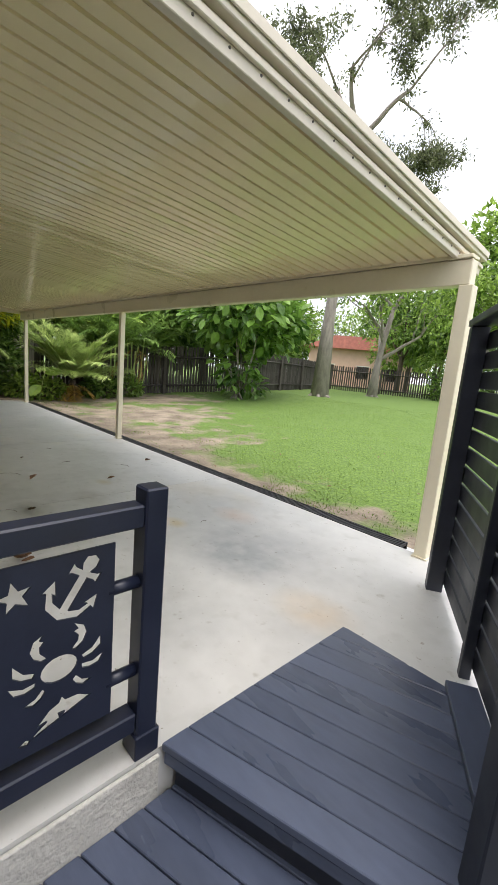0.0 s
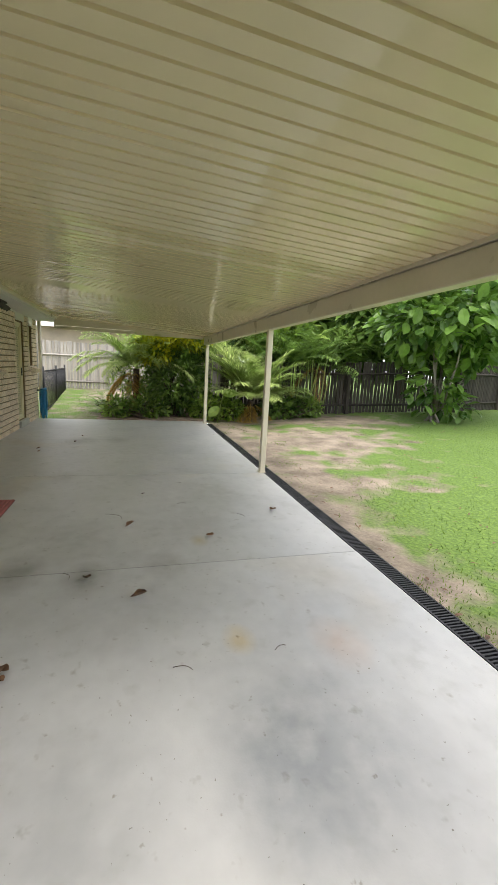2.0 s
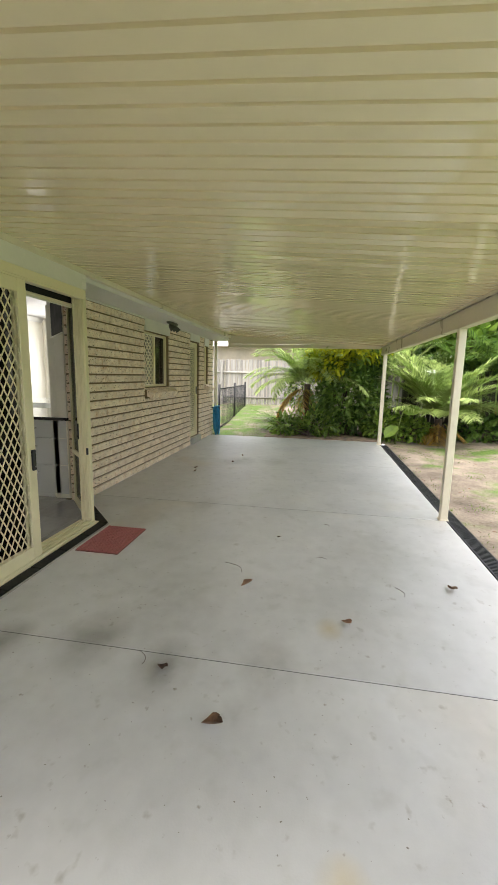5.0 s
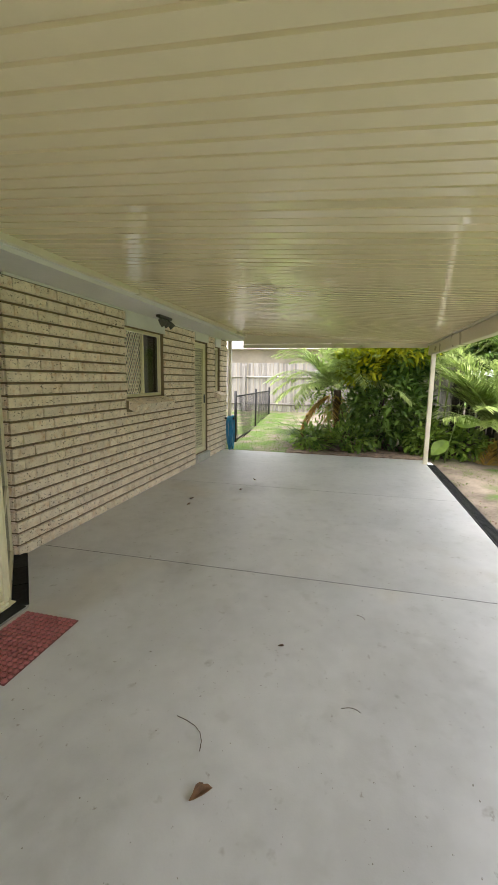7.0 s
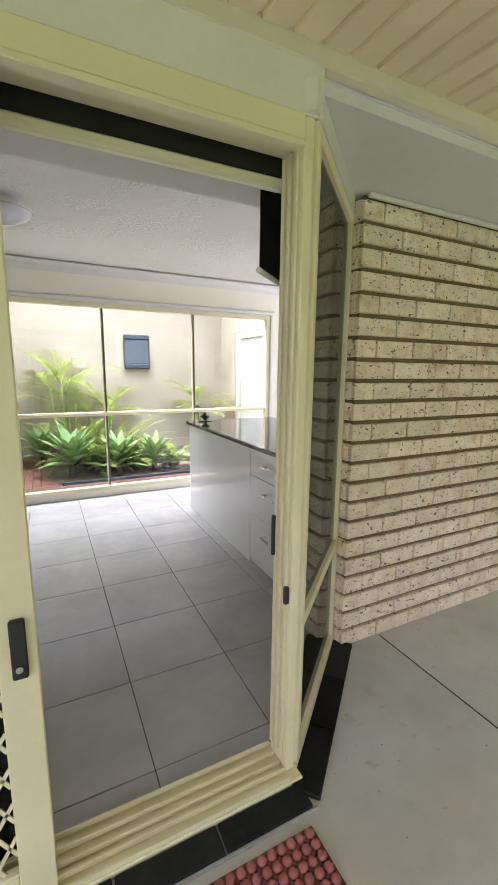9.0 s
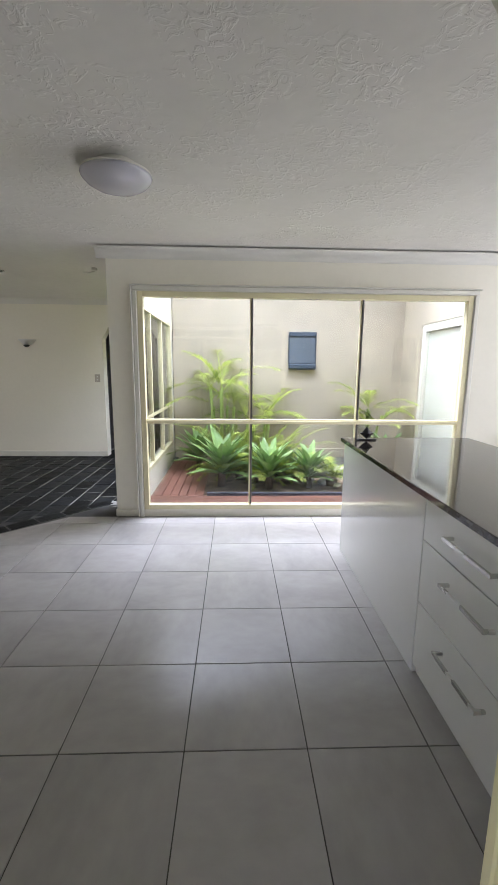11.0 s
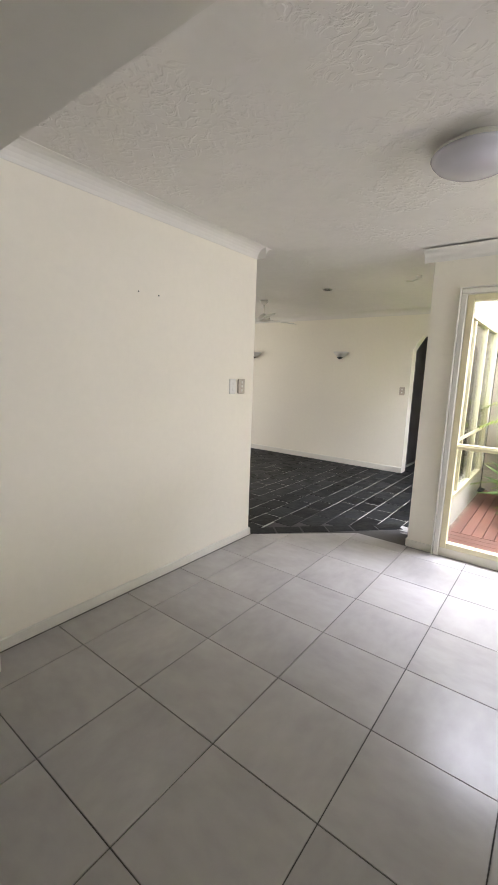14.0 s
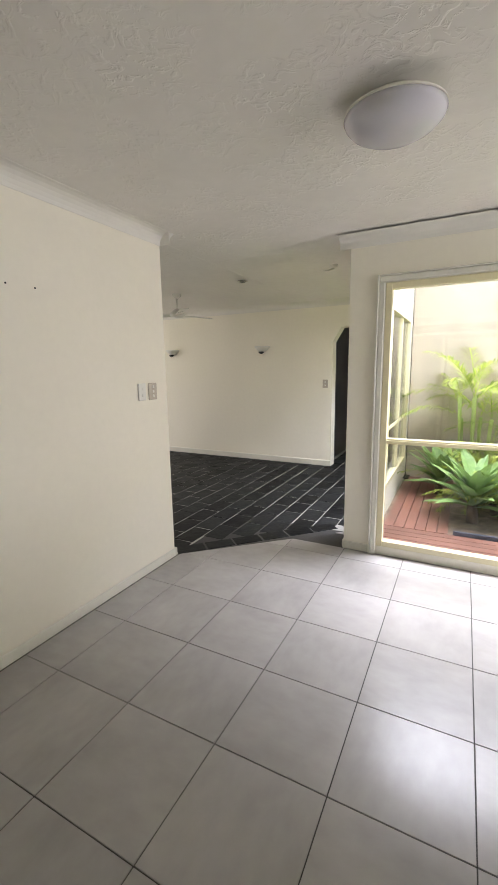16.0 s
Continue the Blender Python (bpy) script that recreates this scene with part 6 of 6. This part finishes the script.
for k, (x, y, s) in enumerate(((-4.76, -4.78, 1.4), (-5.34, -4.64, 1.2), (-5.85, -4.72, 1.05), (-4.42, -5.55, 1.25), (-7.05, -5.45, 1.15), (-5.5, -5.05, 0.9))):
    agave(x, y, s * 0.8, 60 + k)
palm(-4.75, -5.85, -0.04, "cane palm against the courtyard wall", 41, fronds=20, length=0.95, leaf_len=0.19, trunk=1.2, stems=6, spread=0.14, sag=0.13, rise=1.9, mat="leaf_fern", dead=0, leaflets=32)
palm(-5.25, -5.75, -0.04, "cane palm against the courtyard wall", 42, fronds=16, length=0.85, leaf_len=0.18, trunk=0.8, stems=4, spread=0.12, sag=0.12, rise=1.6, mat="leaf_fern", dead=0, leaflets=30)
palm(-6.9, -5.85, -0.04, "small cane palm by the courtyard door", 43, fronds=14, length=0.72, leaf_len=0.18, trunk=0.85, stems=4, spread=0.1, sag=0.12, rise=1.2, mat="leaf_fern", dead=0, leaflets=32)
for k, (x, y, s) in enumerate(((-5.0, -5.1, 0.75), (-5.35, -5.3, 0.85), (-6.15, -4.8, 0.42), (-5.0, -5.5, 0.9), (-5.6, -4.95, 0.6), (-5.15, -4.95, 0.65), (-4.85, -5.5, 1.05), (-5.3, -5.6, 1.0), (-5.55, -5.35, 0.85))):
    palm(x, y, -0.03, "leafy yellow-green fern in the bed", 44 + k, fronds=16, length=s, leaf_len=0.11, trunk=0.08, sag=0.12, rise=1.8, mat="leaf_fern", dead=0, leaflets=34, name="fern")
r = random.Random(8)
for x, y, s in ((-6.05, -4.85, 0.07), (-6.2, -4.7, 0.05), (-5.9, -4.95, 0.06), (-6.45, -5.4, 0.14)):
    rock = thing("garden_rock", pose(x, y, 0.0), "pale rounded garden rock", "rock", group="courtyard rocks")
    bm = bmesh.new()
    bmesh.ops.create_icosphere(bm, subdivisions=3, radius=s)
    for v in bm.verts:
        v.co *= 1 + 0.35 * noise.noise(v.co * 14 + Vector((x * 9, y * 9, 0)))
        v.co.z *= 0.6
    for f in bm.faces:
        f.smooth = True
    part("stone", bm, "rock", rock)
art = thing("wall_fountain", pose(-5.96, -6.3, 1.42), "grey-blue slate wall ornament with dark metal ends", "wall ornament")
part("slate_face", boxed(-0.2, 0.2, 0.0, 0.045, 0.09, 0.50, bevel=0.006), "slate_art", art)
part("top_cap", boxed(-0.215, 0.215, 0.0, 0.075, 0.50, 0.57, bevel=0.012), "steel_blue", art)
part("basin", boxed(-0.215, 0.215, 0.0, 0.11, 0.0, 0.088, bevel=0.02), "steel_blue", art)
for x in (-0.214, 0.2):
    part("side_strip", boxed(x, x + 0.0135, 0.0, 0.06, 0.09, 0.499), "steel_blue", art)
# ---- pieces of walls and floors ----
S = 0.46
bm = boxed(-S / 2 + 0.002, S / 2 - 0.002, -S / 2 + 0.002, S / 2 - 0.002, -0.008, 0.0, bevel=0.0012)
tile_mesh = mesh_of("tile", bm, "tile")


def clipped_tile(x0, x1, y0, y1, cut=None):
    """A floor tile trimmed to the room and, where given, to the skew edge of the slate."""
    bm = boxed(x0 + 0.002, x1 - 0.002, y0 + 0.002, y1 - 0.002, FLOOR - 0.008, FLOOR, bevel=0.0012)
    if cut:
        p, nrm = cut
        bmesh.ops.bisect_plane(bm, geom=bm.verts[:] + bm.edges[:] + bm.faces[:], plane_co=p, plane_no=nrm, clear_outer=True)
        if not bm.faces:
            bm.free()
            return None
        bmesh.ops.holes_fill(bm, edges=bm.edges)
    return bm


CUT = ((-2.61, -2.84, 0), Vector((1.04, -1.1, 0)).normalized())
GX, GY = -3.812, -1.53
for i in range(-14, 5):
    for j in range(-6, 6):
        x0, y0 = GX + i * S, GY + j * S
        a, b, c, d = max(x0, -9.58), min(x0 + S, -2.635), max(y0, -3.55), min(y0 + S, -0.04)
        if y0 + S < -3.5 and x0 + S > -3.80:
            c = max(y0, -3.9)
            a = max(a, -3.80)
        bay = c > -0.7
        if bay:
            a, b = max(a, -5.72), min(b, -2.78)
        if b - a < 0.03 or d - c < 0.03:
            continue
        far = max((Vector((x, y, 0)) - Vector(CUT[0])).dot(CUT[1]) for x in (a, b) for y in (c, d))
        if far <= 0 and not bay and b - a > S - 0.001 and d - c > S - 0.001:
            share("tile", tile_mesh, floor, pose((a + b) / 2, (c + d) / 2, FLOOR, 0, 0, 90 * ((i * 7 + j * 3) % 4)))
        else:
            bm = clipped_tile(a, b, c, d, CUT if far > 0 else None)
            if bay:
                trimmed(bm, [((-5.72, -0.5, 0), Vector((-0.5, 0.58, 0)).normalized()), ((-2.78, -0.5, 0), Vector((0.5, 0.58, 0)).normalized())])
                if not bm.faces:
                    continue
            if bm:
                part("tile", bm, "tile", floor)

# slate pieces laid skew
rng = random.Random(5)
SL, SW = 0.31, 0.203
slate_meshes = []
for k in range(6):
    bm = boxed(-SL / 2 + 0.0045, SL / 2 - 0.0045, -SW / 2 + 0.0045, SW / 2 - 0.0045, -0.01, 0.0, bevel=0.004)
    for v in bm.verts:
        v.co += Vector((rng.uniform(-0.004, 0.004), rng.uniform(-0.004, 0.004), rng.uniform(-0.001, 0.001)))
    slate_meshes.append(mesh_of("slate", bm, "black_slate"))
ang = 90.0
ca, sa = math.cos(radians(ang)), math.sin(radians(ang))
rest = bmesh.new()
count = 0
spots = []
for i in range(-30, 30):
    for j in range(-40, 40):
        u, v = (i + 0.5 * (j % 2)) * SL, j * SW
        x, y = -2.5 + u * ca - v * sa, -4.5 + u * sa + v * ca
        inside = (-3.74 < x < 3.0 and -6.46 < y < -3.95) or (-2.51 <= x < 3.0 and -3.96 < y < -1.0) or (-4.1 < x < -2.85 and -7.9 < y < -6.1)
        if inside or (-3.7 < x < -2.5 and -4.0 < y < -2.9 and (Vector((x, y, 0)) - Vector(CUT[0])).dot(CUT[1]) > 0.18):
            spots.append((math.hypot(x + 2.8, y + 4.0), x, y))
spots.sort()
for k, (_, x, y) in enumerate(spots):
    m = pose(x, y, FLOOR - 0.001 + rng.uniform(-0.001, 0.001), 0, 0, ang + rng.uniform(-0.6, 0.6))
    if k < 300:
        share("slate", slate_meshes[k % 6], floor_slate, m)
    else:
        box(rest, -SL / 2 + 0.0045, SL / 2 - 0.0045, -SW / 2 + 0.0045, SW / 2 - 0.0045, -0.01, 0.0, m=m)
tagged(part("slate_field", rest, "black_slate", floor_slate), kind="stuff")
# trimmed slates along the skew edge
u = Vector((-1.04, -1.1, 0)).normalized()
for k in range(6):
    c = Vector(CUT[0]) + u * (0.02 + 0.25 * k) + CUT[1] * 0.075
    bm = boxed(0.008, 0.242, -0.07, 0.07, FLOOR - 0.01, FLOOR, bevel=0.003, m=Matrix.Translation((c.x, c.y, 0)) @ pose(0, 0, 0, 0, 0, math.degrees(math.atan2(u.y, u.x))))
    part("slate", bm, "black_slate", floor_slate)

# bricks of the house wall
COURSE, BL = 0.0984, 0.24
wall_of_bricks = thing("brick_facing", pose(0, 0, 0), "cream textured brick facing with dark raked mortar", "brick wall", kind="structure")
bm = boxed(-BL / 2 + 0.003, BL / 2 - 0.003, -0.055, 0.02, 0.004, COURSE - 0.016, bevel=0.004)
full = mesh_of("brick", bm, "brick")
bm = boxed(-BL / 4 + 0.0015, BL / 4 - 0.0015, -0.055, 0.02, 0.004, COURSE - 0.016, bevel=0.004)
half = mesh_of("brick", bm, "brick")
rest = bmesh.new()
rng = random.Random(9)


def brick_span(a, b, z, skip):
    """Lay bricks in one course from a down to b, as (middle, length)."""
    x = a
    first = BL / 2 if skip else BL
    out = []
    while x - b > 0.02:
        w = min(first, x - b)
        out.append((x - w / 2, w))
        x -= w
        first = BL
    return out


nth = 0
for c in range(22):
    z = c * COURSE - 0.004
    mid = z + COURSE / 2
    spans, at = [], -5.76
    for h0, h1, z0, z1 in sorted(NORTH_HOLES, reverse=True):
        if z0 - 0.1 < mid < 2.2:
            spans.append((at, h1))
            at = h0
    spans.append((at, -11.27))
    for a, b in spans:
        for x, w in brick_span(a, b, z, c % 2):
            y = WY - 0.02 + rng.uniform(-0.0015, 0.0015)
            m = pose(x, y, z, 0, rng.uniform(-0.15, 0.15), rng.uniform(-0.3, 0.3))
            if abs(w - BL) < 1e-3 and nth < 300 and x > -9.6:
                share("brick", full, wall_of_bricks, m)
                nth += 1
            elif abs(w - BL / 2) < 1e-3 and nth < 300 and x > -9.6:
                share("brick", half, wall_of_bricks, m)
                nth += 1
            else:
                box(rest, -w / 2 + 0.0015, w / 2 - 0.0015, -0.055, 0.02, 0.004, COURSE - 0.016, m=m)
tagged(part("brick_field", rest, "brick", wall_of_bricks), kind="stuff")
for c in range(22):
    bm = boxed(-5.775, -5.757, -0.545 if c % 2 else -0.55, -0.435, c * COURSE, (c + 1) * COURSE - 0.016, bevel=0.002)
    part("brick", bm, "brick", wall_of_bricks)
setting("wall_bay_return", boxed(-5.80, -5.752, -0.74, -0.556, 0.022, 2.06, bevel=0.003), "plaster", "cream plastered return beside the bay window", "wall")
